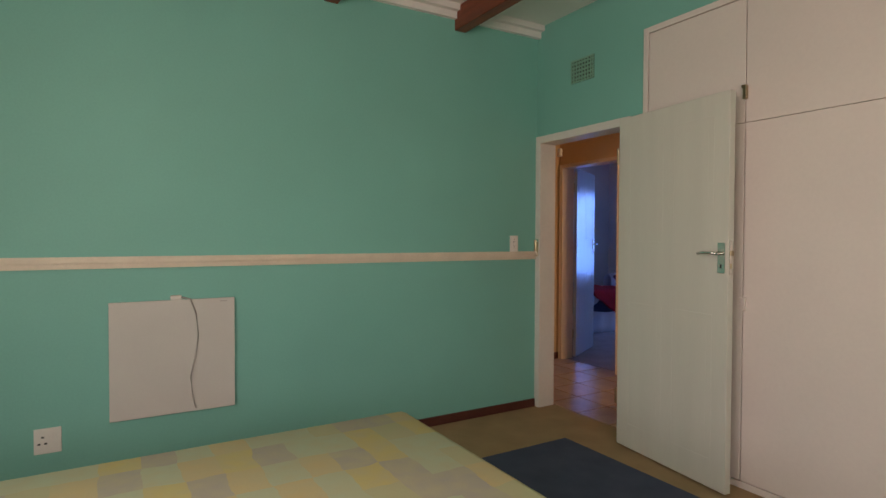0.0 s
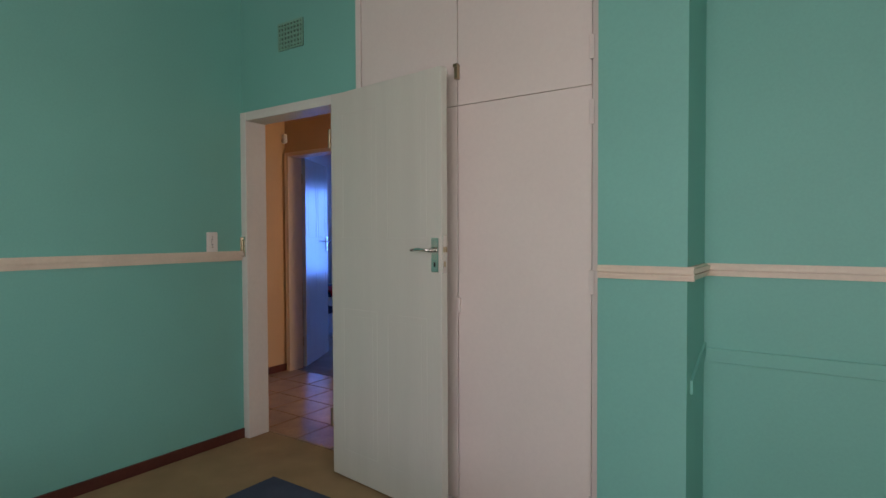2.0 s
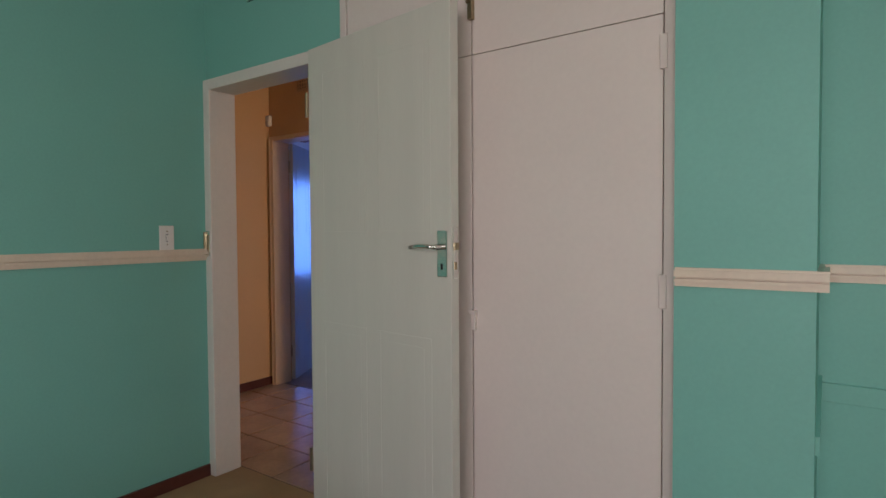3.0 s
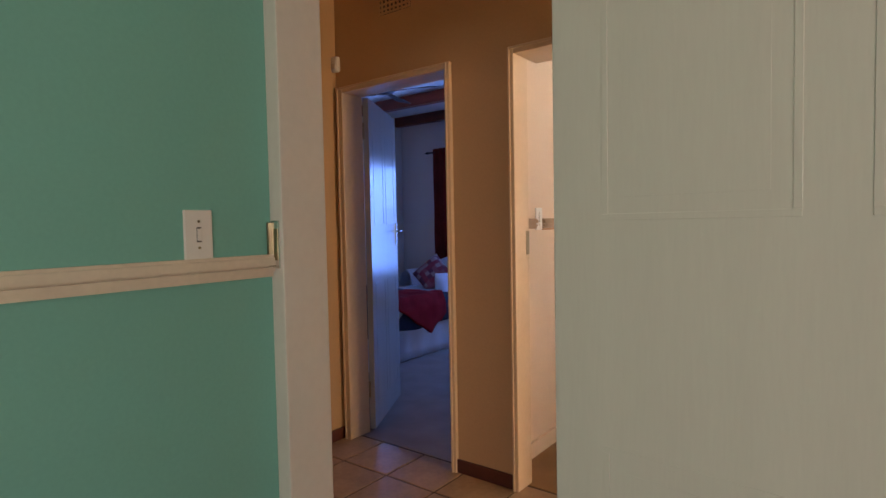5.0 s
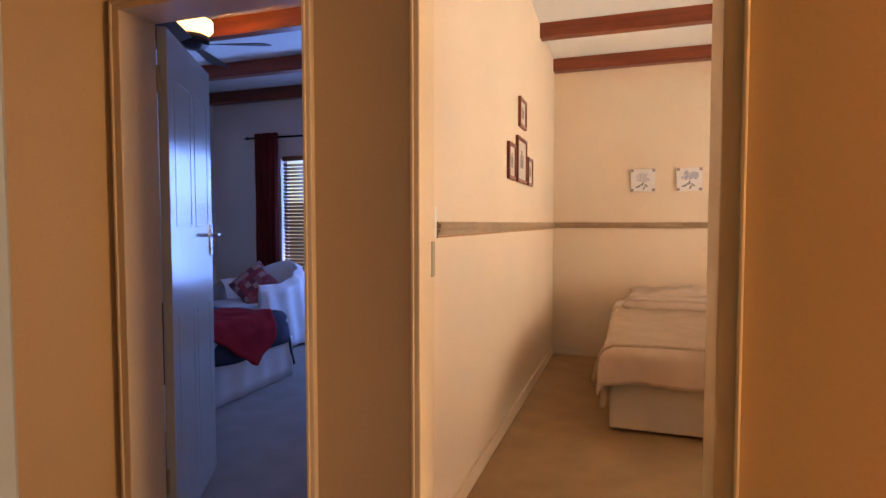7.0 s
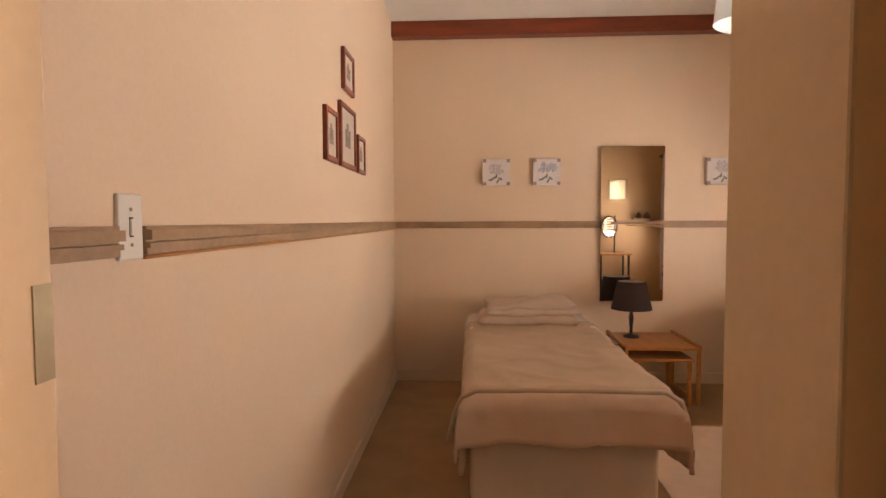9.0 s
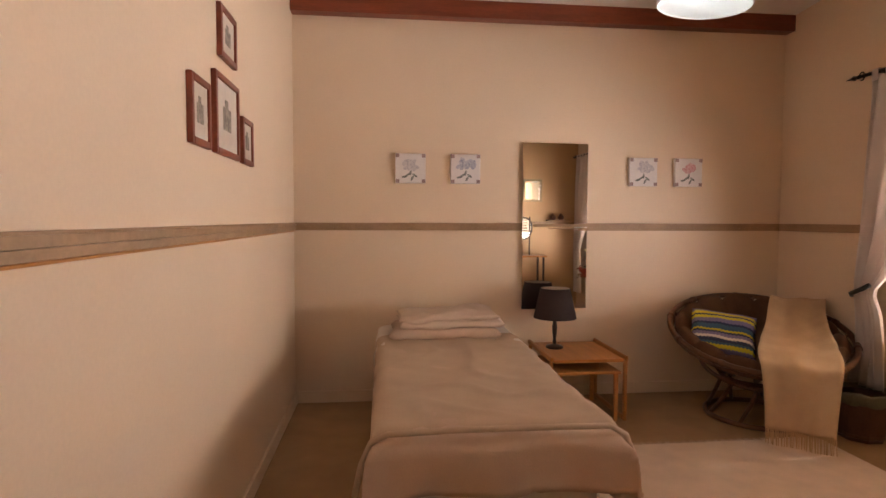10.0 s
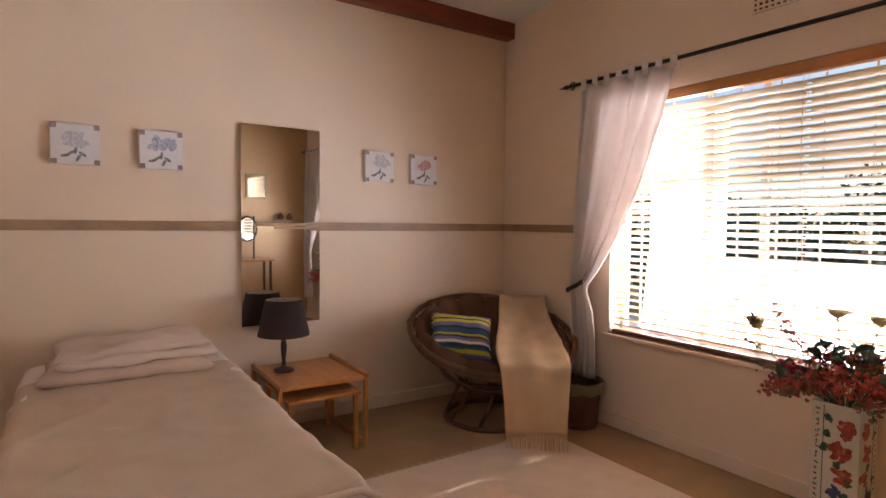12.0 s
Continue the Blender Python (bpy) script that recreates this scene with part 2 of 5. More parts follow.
def stripe_nodes(m, rows, half, period, tooth):
    """Bands of colour along y, with toothed edges."""
    n, l = m.node_tree.nodes, m.node_tree.links
    tc, sp = n.new("ShaderNodeTexCoord"), n.new("ShaderNodeSeparateXYZ")
    l.new(tc.outputs["Object"], sp.inputs[0])
    pp_ = n.new("ShaderNodeMath")
    pp_.operation = "PINGPONG"
    pp_.inputs[1].default_value = period
    l.new(sp.outputs[0], pp_.inputs[0])
    ma = n.new("ShaderNodeMath")
    ma.operation = "MULTIPLY_ADD"
    ma.inputs[1].default_value = tooth / period
    l.new(pp_.outputs[0], ma.inputs[0])
    l.new(sp.outputs[1], ma.inputs[2])
    mr_ = n.new("ShaderNodeMapRange")
    mr_.inputs[1].default_value, mr_.inputs[2].default_value = half, -half
    l.new(ma.outputs[0], mr_.inputs[0])
    ramp = n.new("ShaderNodeValToRGB")
    ramp.color_ramp.interpolation = "CONSTANT"
    while len(ramp.color_ramp.elements) < len(rows):
        ramp.color_ramp.elements.new(0.5)
    for e, (p, c) in zip(ramp.color_ramp.elements, rows):
        e.position, e.color = p, (*c, 1)
    l.new(mr_.outputs[0], ramp.inputs[0])
    l.new(ramp.outputs[0], n["Principled BSDF"].inputs["Base Color"])


YARN_Y, YARN_N, YARN_V, YARN_W, YARN_T = (0.52, 0.42, 0.04), (0.035, 0.045, 0.09), (0.17, 0.14, 0.24), (0.60, 0.50, 0.46), (0.05, 0.10, 0.16)
stripe_nodes(STRIPES, [(0.0, YARN_V), (0.10, YARN_Y), (0.17, YARN_N), (0.21, YARN_Y), (0.27, YARN_V), (0.37, YARN_N), (0.42, YARN_T), (0.52, YARN_Y), (0.56, YARN_N), (0.60, YARN_V), (0.67, YARN_W), (0.73, YARN_N), (0.80, YARN_T), (0.84, YARN_Y), (0.91, YARN_V), (0.96, YARN_N)], 0.17, 0.011, 0.007)
FLORAL = cells("floral_cushion", ((0.30, 0.03, 0.05), (0.42, 0.30, 0.30), (0.14, 0.03, 0.06), (0.36, 0.10, 0.12)), (0.06, 0.06, 0.06), axes=(1, 1, 1))


# ---- mesh helpers ----
def box(bm, x0, x1, y0, y1, z0, z1, bevel=0.0):
    r = bmesh.ops.create_cube(bm, size=1.0, matrix=Matrix.Translation(((x0 + x1) / 2, (y0 + y1) / 2, (z0 + z1) / 2)) @ Matrix.Diagonal((x1 - x0, y1 - y0, z1 - z0, 1)))
    if bevel:
        es = list({e for v in r["verts"] for e in v.link_edges})
        bmesh.ops.bevel(bm, geom=es, offset=bevel, segments=2, affect="EDGES", profile=0.5)
    return bm


def cuboid(*a, bevel=0.0):
    return box(bmesh.new(), *a, bevel=bevel)


def boxes(*lists, bevel=0.0):
    bm = bmesh.new()
    for a in lists:
        box(bm, *a, bevel=bevel)
    return bm


def cyl(p, q, r, r2=None, seg=16, bm=None):
    bm = bm or bmesh.new()
    p, q = Vector(p), Vector(q)
    d = q - p
    m = Matrix.Translation((p + q) / 2) @ d.to_track_quat("Z", "Y").to_matrix().to_4x4()
    bmesh.ops.create_cone(bm, cap_ends=True, segments=seg, radius1=r, radius2=r if r2 is None else r2, depth=d.length, matrix=m)
    return bm


def lathe(profile, seg=32, at=(0, 0, 0)):
    """A turned shape from rows of radius and height."""
    bm = bmesh.new()
    rings = [[bm.verts.new((at[0] + r * math.cos(2 * math.pi * k / seg), at[1] + r * math.sin(2 * math.pi * k / seg), at[2] + z)) for k in range(seg)] for r, z in profile]
    for a, b in zip(rings, rings[1:]):
        for k in range(seg):
            bm.faces.new((a[k], a[(k + 1) % seg], b[(k + 1) % seg], b[k]))
    return bm


def grid(fn, nu, nv, thick=0.0):
    """A sheet over u, v in 0 to 1."""
    bm = bmesh.new()
    vs = [[bm.verts.new(fn(i / nu, j / nv)) for j in range(nv + 1)] for i in range(nu + 1)]
    for i in range(nu):
        for j in range(nv):
            bm.faces.new((vs[i][j], vs[i + 1][j], vs[i + 1][j + 1], vs[i][j + 1]))
    bmesh.ops.recalc_face_normals(bm, faces=bm.faces)
    if thick:
        bm.normal_update()
        low = [[bm.verts.new(v.co - v.normal * thick) for v in row] for row in vs]
        for i in range(nu):
            for j in range(nv):
                bm.faces.new((low[i][j], low[i][j + 1], low[i + 1][j + 1], low[i + 1][j]))
        for i in range(nu):
            for j in (0, nv):
                bm.faces.new((vs[i][j], vs[i + 1][j], low[i + 1][j], low[i][j]))
        for j in range(nv):
            for i in (0, nu):
                bm.faces.new((vs[i][j], vs[i][j + 1], low[i][j + 1], low[i][j]))
        bmesh.ops.recalc_face_normals(bm, faces=bm.faces)
    return bm


def tube(points, r, seg=10, closed=False):
    bm = bmesh.new()
    pts = [Vector(p) for p in points]
    n = len(pts)
    rings = []
    for i, p in enumerate(pts):
        a = pts[(i - 1) % n] if closed or i else p
        b = pts[(i + 1) % n] if closed or i < n - 1 else p
        q = (b - a).to_track_quat("Z", "Y")
        rings.append([bm.verts.new(p + q @ Vector((r * math.cos(2 * math.pi * k / seg), r * math.sin(2 * math.pi * k / seg), 0))) for k in range(seg)])
    for i in range(n if closed else n - 1):
        a, b = rings[i], rings[(i + 1) % n]
        off = 0
        if closed and i == n - 1:
            off = min(range(seg), key=lambda o: (a[0].co - b[o].co).length)
        for k in range(seg):
            bm.faces.new((a[k], a[(k + 1) % seg], b[(k + 1 + off) % seg], b[(k + off) % seg]))
    if not closed:
        bm.faces.new(rings[0])
        bm.faces.new(rings[-1])
    bmesh.ops.recalc_face_normals(bm, faces=bm.faces)
    return bm


def pillow(w, h, t, n=18, wob=0.01, seed=0.0, power=4):
    """A stuffed cushion, flat in x and y."""
    def f(s):
        def fn(u, v):
            x, y = 2 * u - 1, 2 * v - 1
            e = max(0.0, (1 - x**power) * (1 - y**power)) ** 0.5
            pin = 1 - 0.06 * (1 - abs(x)) * abs(y) - 0.06 * (1 - abs(y)) * abs(x)
            k = noise.noise((x * 2.2 + seed, y * 2.2, s + seed)) * wob
            return (x * w / 2 * pin, y * h / 2 * pin, s * (t / 2 * e + 0.001) + k * e)
        return fn
    bm = bmesh.new()
    for s in (1, -1):
        g = grid(f(s), n, n)
        me = bpy.data.meshes.new("half")
        g.to_mesh(me)
        g.free()
        bm.from_mesh(me)
        bpy.data.meshes.remove(me)
    bmesh.ops.remove_doubles(bm, verts=bm.verts, dist=0.003)
    bmesh.ops.recalc_face_normals(bm, faces=bm.faces)
    return bm


def link(name, bm, material, smooth=False):
    me = bpy.data.meshes.new(name)
    bm.to_mesh(me)
    bm.free()
    me.materials.append(material)
    if smooth:
        for p in me.polygons:
            p.use_smooth = True
    return new(name, me)


def structure(name, bm, material, label="", smooth=False):
    return tagged(link(name, bm, material, smooth), label, kind="structure")


def thing(name, label, category, at=(0, 0, 0), group="", turn=0, kind=""):
    e = new(name)
    e.empty_display_size = 0.1
    e.matrix_world = pose(*at, 0, 0, turn)
    return tagged(e, label, category, group, kind)


def part(name, bm, material, parent, label="", smooth=False, m=None):
    ob = link(name, bm, material, smooth)
    ob.parent = parent
    if m is not None:
        ob.matrix_basis = m
    if label:
        ob["label"] = label
    return ob


def solo(name, bm, material, label, category, smooth=False, group=""):
    return tagged(link(name, bm, material, smooth), label, category, group)


# ---- structure: green bedroom ----
structure("floor_green_room", cuboid(-0.12, 4.6, -4.4, 0.142, -0.1, 0.0), CARPET_G, "tan fitted carpet")
structure("wall_west", cuboid(-0.12, 0.0, -4.4, 0.0, 0, 3.0), GREEN, "sea-green painted plaster wall")
structure("wall_north", boxes((-0.12, 0.90, 0.0, 0.12, 2.07, 3.0), (0.90, 0.995, 0.0, 0.12, 0, 3.0), (0.995, 2.33, 0.0, 0.12, 2.58, 3.0), (2.33, 2.66, -0.06, 0.40, 0, 3.0), (2.66, 4.6, 0.28, 0.40, 0, 3.0)), GREEN, "sea-green painted wall with pier and alcove")
structure("wall_south", boxes((-0.12, 2.15, -4.4, -4.25, 0, 3.0), (4.15, 4.6, -4.4, -4.25, 0, 3.0), (2.15, 4.15, -4.4, -4.25, 0, 0.95), (2.15, 4.15, -4.4, -4.25, 2.25, 3.0)), GREEN, "sea-green painted wall with window opening")
structure("wall_east", boxes((4.48, 4.6, -4.25, -3.3, 0, 3.0), (4.48, 4.6, -2.1, 0.28, 0, 3.0), (4.48, 4.6, -3.3, -2.1, 0, 1.0), (4.48, 4.6, -3.3, -2.1, 2.3, 3.0)), GREEN, "sea-green painted plaster wall")
structure("ceiling_green_room", cuboid(-0.12, 4.6, -4.4, 0.40, 2.90, 3.0 - 0.004), PLASTER, "off-white ceiling boards")
structure("cornice", boxes((0.0, 0.035, -4.25, 0.0, 2.815, 2.90), (0.035, 0.075, -4.25, 0.0, 2.86, 2.90)), PLASTER, "moulded plaster cornice")
for y in (-0.71, -1.65, -2.59, -3.53):
    b = thing("ceiling_beam", "dark red-brown wooden ceiling beam", "beam", group="green room ceiling beams")
    bm = cuboid(0.0, 4.48, y - 0.045, y + 0.045, 2.74, 2.899, bevel=0.006)
    part("timber", bm, BEAM, b)


def rail(name, material, label, segs, z, depth=0.026, k=1.0):
    """A moulded chair rail along x or y: rows of (axis, fixed coordinate, from, to, side)."""
    bm = bmesh.new()
    for axis, c, a, b, s in segs:
        for d, z0, z1 in ((depth * 0.55, 0.0, 0.014), (depth * 0.85, 0.014, 0.025), (depth * 0.4, 0.025, 0.031), (depth, 0.031, 0.052), (depth * 0.55, 0.052, 0.060)):
            lo, hi = sorted((c, c + s * d))
            if axis == "x":
                box(bm, a, b, lo, hi, z + z0 * k, z + z1 * k)
            else:
                box(bm, lo, hi, a, b, z + z0 * k, z + z1 * k)
    return structure(name, bm, material, label)


rail("trim_dado_green", TRIM, "cream moulded dado rail", [("y", 0.0, -4.25, -0.022, 1)], 1.138, 0.028)
rail("trim_dado_alcove", TRIM, "cream moulded dado rail round the pier", [("x", -0.06, 2.335, 2.686, -1), ("y", 2.66, -0.06, 0.254, 1), ("x", 0.28, 2.66, 4.48, -1)], 1.125, 0.026, 0.85)
structure("baseboard_green", boxes((0.0, 0.014, -4.25, -0.02, 0, 0.062), (2.674, 4.48, 0.266, 0.28, 0, 0.07), (2.66, 2.674, -0.06, 0.28, 0, 0.07), bevel=0.002), SKIRT, "dark red-brown skirting board")
structure("trim_alcove_strip", boxes((2.668, 4.48, 0.268, 0.28, 0.775, 0.83), bevel=0.002), GREEN, "green painted wooden strip in the alcove")
structure("trim_alcove_return", grid(lambda u, v: (2.670, 0.272 * u, 0.70 + 0.10 * u + 0.05 * v), 4, 1, 0.010), GREEN, "green painted slanting strip in the alcove")


def door_frame(name, x0, x1, y0, y1, top, material, label, w=0.055, stop=True, left=None, right=None, left_end=None):
    """A pressed frame lining an opening, with a rebate."""
    f = tagged(new(name), label, kind="structure")
    for nm, a in (("jamb", (x0, x0 + (left or w), y0, left_end or y1, 0, top)), ("jamb", (x1 - (right or w), x1, y0, y1, 0, top)), ("head", (x0 + (left or w), x1 - (right or w), y0, y1, top - w, top))):
        part(nm, cuboid(*a, bevel=0.004), material, f)
    if stop:
        ym = (y0 + y1) / 2
        s = 0.014
        part("door_stop", boxes((x0 + w, x0 + w + s, ym, ym + 0.05, 0, top - w), (x1 - w - s, x1 - w, ym, ym + 0.05, 0, top - w)), material, f)
    return f


gf = door_frame("door_frame_green", 0.0, 0.90, -0.018, 0.135, 2.07, WHITE, "cream gloss painted door frame", stop=False, right=0.024)
part("strike_plate", boxes((0.012, 0.044, -0.023, -0.017, 1.16, 1.29), bevel=0.002), CHROME, gf, "chrome strike plate")
part("strike_lip", boxes((0.006, 0.013, -0.034, -0.017, 1.165, 1.285), bevel=0.002), BRASS, gf)
part("strike_hole", boxes((0.024, 0.040, -0.0245, -0.0225, 1.182, 1.268)), BRASS, gf)

# the open green-room door, folded back against the cupboards
DX = math.atan2(-0.095, 0.785)
door = thing("door", "open cream moulded panel door folded back against cupboards", "door", (0.885, -0.045, 0.012), turn=math.degrees(DX))
DW, DH = 0.79, 2.03
part("leaf", cuboid(0, DW, -0.040, 0.0, 0, DH, bevel=0.003), DOORPAINT, door)


def ring(x0, x1, z0, z1, y, w=0.010, d=0.0013):
    return boxes((x0, x1, y - d, y, z1 - w, z1), (x0, x1, y - d, y, z0, z0 + w), (x0, x0 + w, y - d, y, z0 + w, z1 - w), (x1 - w, x1, y - d, y, z0 + w, z1 - w), bevel=0.0005)


for x0, x1 in ((0.09, 0.36), (0.43, 0.70)):
    for z0, z1 in ((0.14, 0.90), (1.26, 1.92)):
        part("panel_moulding", ring(x0, x1, z0, z1, -0.040), DOORPAINT, door)
        part("panel_field", cuboid(x0 + 0.035, x1 - 0.035, -0.0407, -0.040, z0 + 0.035, z1 - 0.035, bevel=0.0003), DOORPAINT, door)


def handle(parent, x, y, z, s=-1, lever=-1, face=-1):
    """A lever handle on a long plate; face is the side it stands out to."""
    a, b = sorted((y, y + face * 0.008))
    pl = part("handle_plate", cuboid(x - 0.021, x + 0.021, a, b, z - 0.10, z + 0.055, bevel=0.002), CHROME, parent, "chrome lock plate")
    part("spindle", cyl((x, y + face * 0.008, z), (x, y + face * 0.045, z), 0.009), CHROME, pl)
    part("lever", tube([(x, y + face * 0.045, z), (x + lever * 0.03, y + face * 0.050, z + 0.003), (x + lever * 0.07, y + face * 0.050, z + 0.004), (x + lever * 0.11, y + face * 0.046, z - 0.002)], 0.0075), CHROME, pl, smooth=True)
    part("keyhole", cuboid(x - 0.004, x + 0.004, *sorted((y + face * 0.008, y + face * 0.0095)), z - 0.075, z - 0.055), DARK, pl)


handle(door, 0.755, -0.040, 1.215)
part("lock_faceplate", boxes((DW, DW + 0.002, -0.032, -0.008, 1.11, 1.28), bevel=0.0005), CHROME, door)
part("latch_bolt", boxes((DW + 0.002, DW + 0.012, -0.027, -0.013, 1.205, 1.23), (DW + 0.002, DW + 0.004, -0.025, -0.015, 1.14, 1.165)), BRASS, door)
for z in (0.25, 1.75):
    part("hinge", cyl((-0.004, -0.046, z), (-0.004, -0.046, z + 0.1), 0.007), BRASS, door)

# built-in cupboards
cup = thing("built_in_cupboard", "pale pinkish-white painted built-in cupboard with overhead doors", "cupboard")
part("frame", boxes((0.995, 1.03, -0.012, 0.03, 0, 2.58), (2.29, 2.33, -0.012, 0.03, 0, 2.58), (1.03, 2.29, -0.012, 0.03, 2.545, 2.58), (1.03, 2.29, -0.008, 0.03, 0, 0.035), bevel=0.003), CLOSET, cup)
part("carcass", boxes((1.0, 2.33, 0.58, 0.60, 0, 2.58), (0.995, 1.01, 0.12, 0.58, 0, 2.58), (1.01, 2.33, 0.12, 0.58, 2.56, 2.58)), CLOSET, cup)
for x0, x1 in ((1.034, 1.636), (1.641, 2.286)):
    for z0, z1 in ((0.04, 1.8985), (1.901, 2.541)):
        d = part("cupboard_door", cuboid(x0, x1, -0.006, 0.014, z0, z1, bevel=0.002), CLOSET, cup)
        if x0 > 1.5:
            for z in ((0.12, 1.05, 1.74) if z0 < 1 else (2.0, 2.42)):
                part("hinge", boxes((x1 - 0.008, x1 + 0.014, -0.016, -0.006, z, z + 0.10), bevel=0.003), CLOSET, d)
part("catch", boxes((1.634, 1.652, -0.028, -0.006, 2.02, 2.09), (1.630, 1.656, -0.034, -0.020, 2.075, 2.09), bevel=0.002), BRASS, cup, "small metal catch")
part("catch", boxes((1.640, 1.658, -0.024, -0.006, 0.93, 1.00), (1.634, 1.664, -0.032, -0.018, 0.985, 1.0), bevel=0.002), CLOSET, cup, "painted catch")


def air_vent(name, m, w, h, material, label):
    """A pierced plaster grille, built in x and z, facing -y."""
    v = thing(name, label, "vent")
    v.matrix_world = m
    # dark sheet behind the bars, shade of the openings put in as colour
    part("backing", cuboid(0, w, -0.002, 0.0, 0, h), DARK, v)
    nx, nz = 8, 6
    sx, sz = w / nx, h / nz
    for i in range(nx + 1):
        x = min(max(i * sx - 0.005, 0), w - 0.010)
        part("bar", cuboid(x, x + 0.010, -0.010, -0.002, 0, h), material, v)
    for j in range(nz + 1):
        z = min(max(j * sz - 0.005, 0), h - 0.010)
        part("bar", cuboid(0, w, -0.009, -0.003, z, z + 0.010), material, v)


VENTG = mat("vent_green", (0.24, 0.46, 0.34), 0.6)
air_vent("air_vent", pose(0.365, 0, 2.39), 0.215, 0.16, VENTG, "square pierced air vent painted green on the wall")
air_vent("air_vent", pose(-0.83, 1.32, 2.41), 0.225, 0.16, CREAM_HALLLIGHT, "square pierced air vent above the hall door")

air_vent("air_vent", pose(3.55, 3.36, 2.36, 0, 0, -90), 0.225, 0.16, CREAM, "square pierced air vent above the window")

# heater, socket, switch
h = thing("panel_heater", "flat white wall panel heater with a grey cord", "heater", (0.0, -2.53, 0.35))
part("panel", cuboid(0.014, 0.028, -0.305, 0.305, 0.0, 0.612, bevel=0.002), HEATER, h)
for y in (-0.24, 0.24):
    for z in (0.08, 0.52):
        part("spacer", cyl((0.0, y, z), (0.014, y, z), 0.012), PLASTIC, h)
part("cord", tube([(0.032, 0.03, 0.626), (0.033, 0.075, 0.615), (0.033, 0.105, 0.53), (0.033, 0.115, 0.42), (0.033, 0.10, 0.30), (0.033, 0.075, 0.19), (0.033, 0.085, 0.09), (0.033, 0.10, 0.02)], 0.004), CORD, h, smooth=True)
part("plug", cuboid(0.0, 0.03, -0.02, 0.035, 0.612, 0.636, bevel=0.005), PLASTIC, h)
part("badge", cuboid(0.028, 0.0285, 0.23, 0.265, 0.592, 0.597), CORD, h)
s = thing("wall_socket", "cream plastic wall socket with switch", "socket", (0.0, -3.095, 0.30))
part("plate", cuboid(0, 0.010, -0.056, 0.056, -0.062, 0.062, bevel=0.003), PLASTIC, s)
part("rocker", cuboid(0.010, 0.016, 0.02, 0.036, 0.005, 0.04, bevel=0.002), PLASTIC, s)
for dy, dz in ((-0.02, 0.02), (-0.035, -0.012), (-0.008, -0.012)):
    part("hole", cuboid(0.010, 0.0106, dy - 0.006, dy + 0.006, dz - 0.004, dz + 0.004), DARK, s)


def light_switch(at, turn, label):
    w = thing("light_switch", label, "switch", at, turn=turn)
    part("plate", cuboid(-0.036, 0.036, -0.009, 0, -0.060, 0.060, bevel=0.003), PLASTIC, w)
    part("surround", cuboid(-0.006, 0.006, -0.0095, -0.0088, -0.018, 0.018), DARK, w)
    part("rocker", cuboid(-0.005, 0.005, -0.014, -0.009, -0.015, 0.015, bevel=0.001), PLASTIC, w)
    for z in (-0.032, 0.032):
        part("screw", cyl((0, -0.009, z), (0, -0.0105, z), 0.0035), BRASS, w)


light_switch((0, -0.227, 1.257), 90, "white rectangular light switch above the dado rail")

# mattress and rug in the green room
mt = thing("bed", "bare bed with a yellow, mint and grey printed mattress", "bed", (1.24, -3.72, 0))
part("base", cuboid(0.03, 1.34, 0.03, 1.91, 0.06, 0.30, bevel=0.01), SHEET, mt)
part("mattress", cuboid(-0.01, 1.37, 0, 1.96, 0.30, 0.583, bevel=0.035), MATTRESS, mt, smooth=True)
for x, y in ((0.08, 0.08), (1.26, 0.08), (0.08, 1.84), (1.26, 1.84)):
    part("foot", cyl((x, y, 0), (x, y, 0.06), 0.03), EBONY, mt)
solo("rug", cuboid(0.655, 2.45, -1.55, -0.305, 0.0, 0.012, bevel=0.004), RUGBLUE, "blue-grey short-pile rug on tan carpet", "rug")

# ---- structure: hall ----
structure("floor_hall", cuboid(-1.32, 3.6, 0.142, 1.40, -0.1, -0.004), GROUT, "dark tile grout")
structure("wall_hall_west", cuboid(-1.32, -1.19, 0.12, 1.32, 0, 3.0), CREAM_HALLLIGHT, "cream painted wall tinted for warm hall light")
structure("wall_hall_south", boxes((-1.32, -0.12, 0.0, 0.12, 0, 3.0), (2.33, 3.6, 0.60, 0.72, 0, 3.0), (0.90, 0.995, 0.12, 0.126, 0, 3.0), (0.995, 2.33, 0.60, 0.606, 0, 3.0)), CREAM_HALLLIGHT, "cream painted wall tinted for warm hall light")
structure("wall_hall_north", boxes((-1.32, -1.165, 1.32, 1.50, 0, 3.2), (-1.165, -0.352, 1.32, 1.50, 2.07, 3.2), (-0.352, -0.018, 1.32, 1.43, 0, 3.2), (-0.352, -0.13, 1.43, 1.50, 0, 3.2), (-0.018, 0.862, 1.32, 1.50, 2.07, 3.2), (0.862, 3.75, 1.32, 1.50, 0, 3.2)), CREAM_HALLLIGHT, "cream painted wall with two doorways, tinted for warm hall light")
# unseen end wall, with a gap added for the hall's fill lamp
structure("wall_hall_east", boxes((3.6, 3.72, 0.72, 1.32, 2.45, 3.0), (3.6, 3.72, 0.72, 1.32, 0, 0.75)), CREAM_HALLLIGHT, "cream painted wall tinted for warm hall light")
structure("ceiling_hall", cuboid(-1.32, 3.72, 0.126, 1.32, 2.80, 2.89), PLASTER, "off-white ceiling")
structure("baseboard_hall", boxes((-1.19, -1.178, 0.14, 1.318, 0, 0.07), (-0.36, -0.02, 1.308, 1.32, 0, 0.07), (0.864, 3.6, 1.308, 1.32, 0, 0.07), bevel=0.002), SKIRT, "dark red-brown skirting tile")
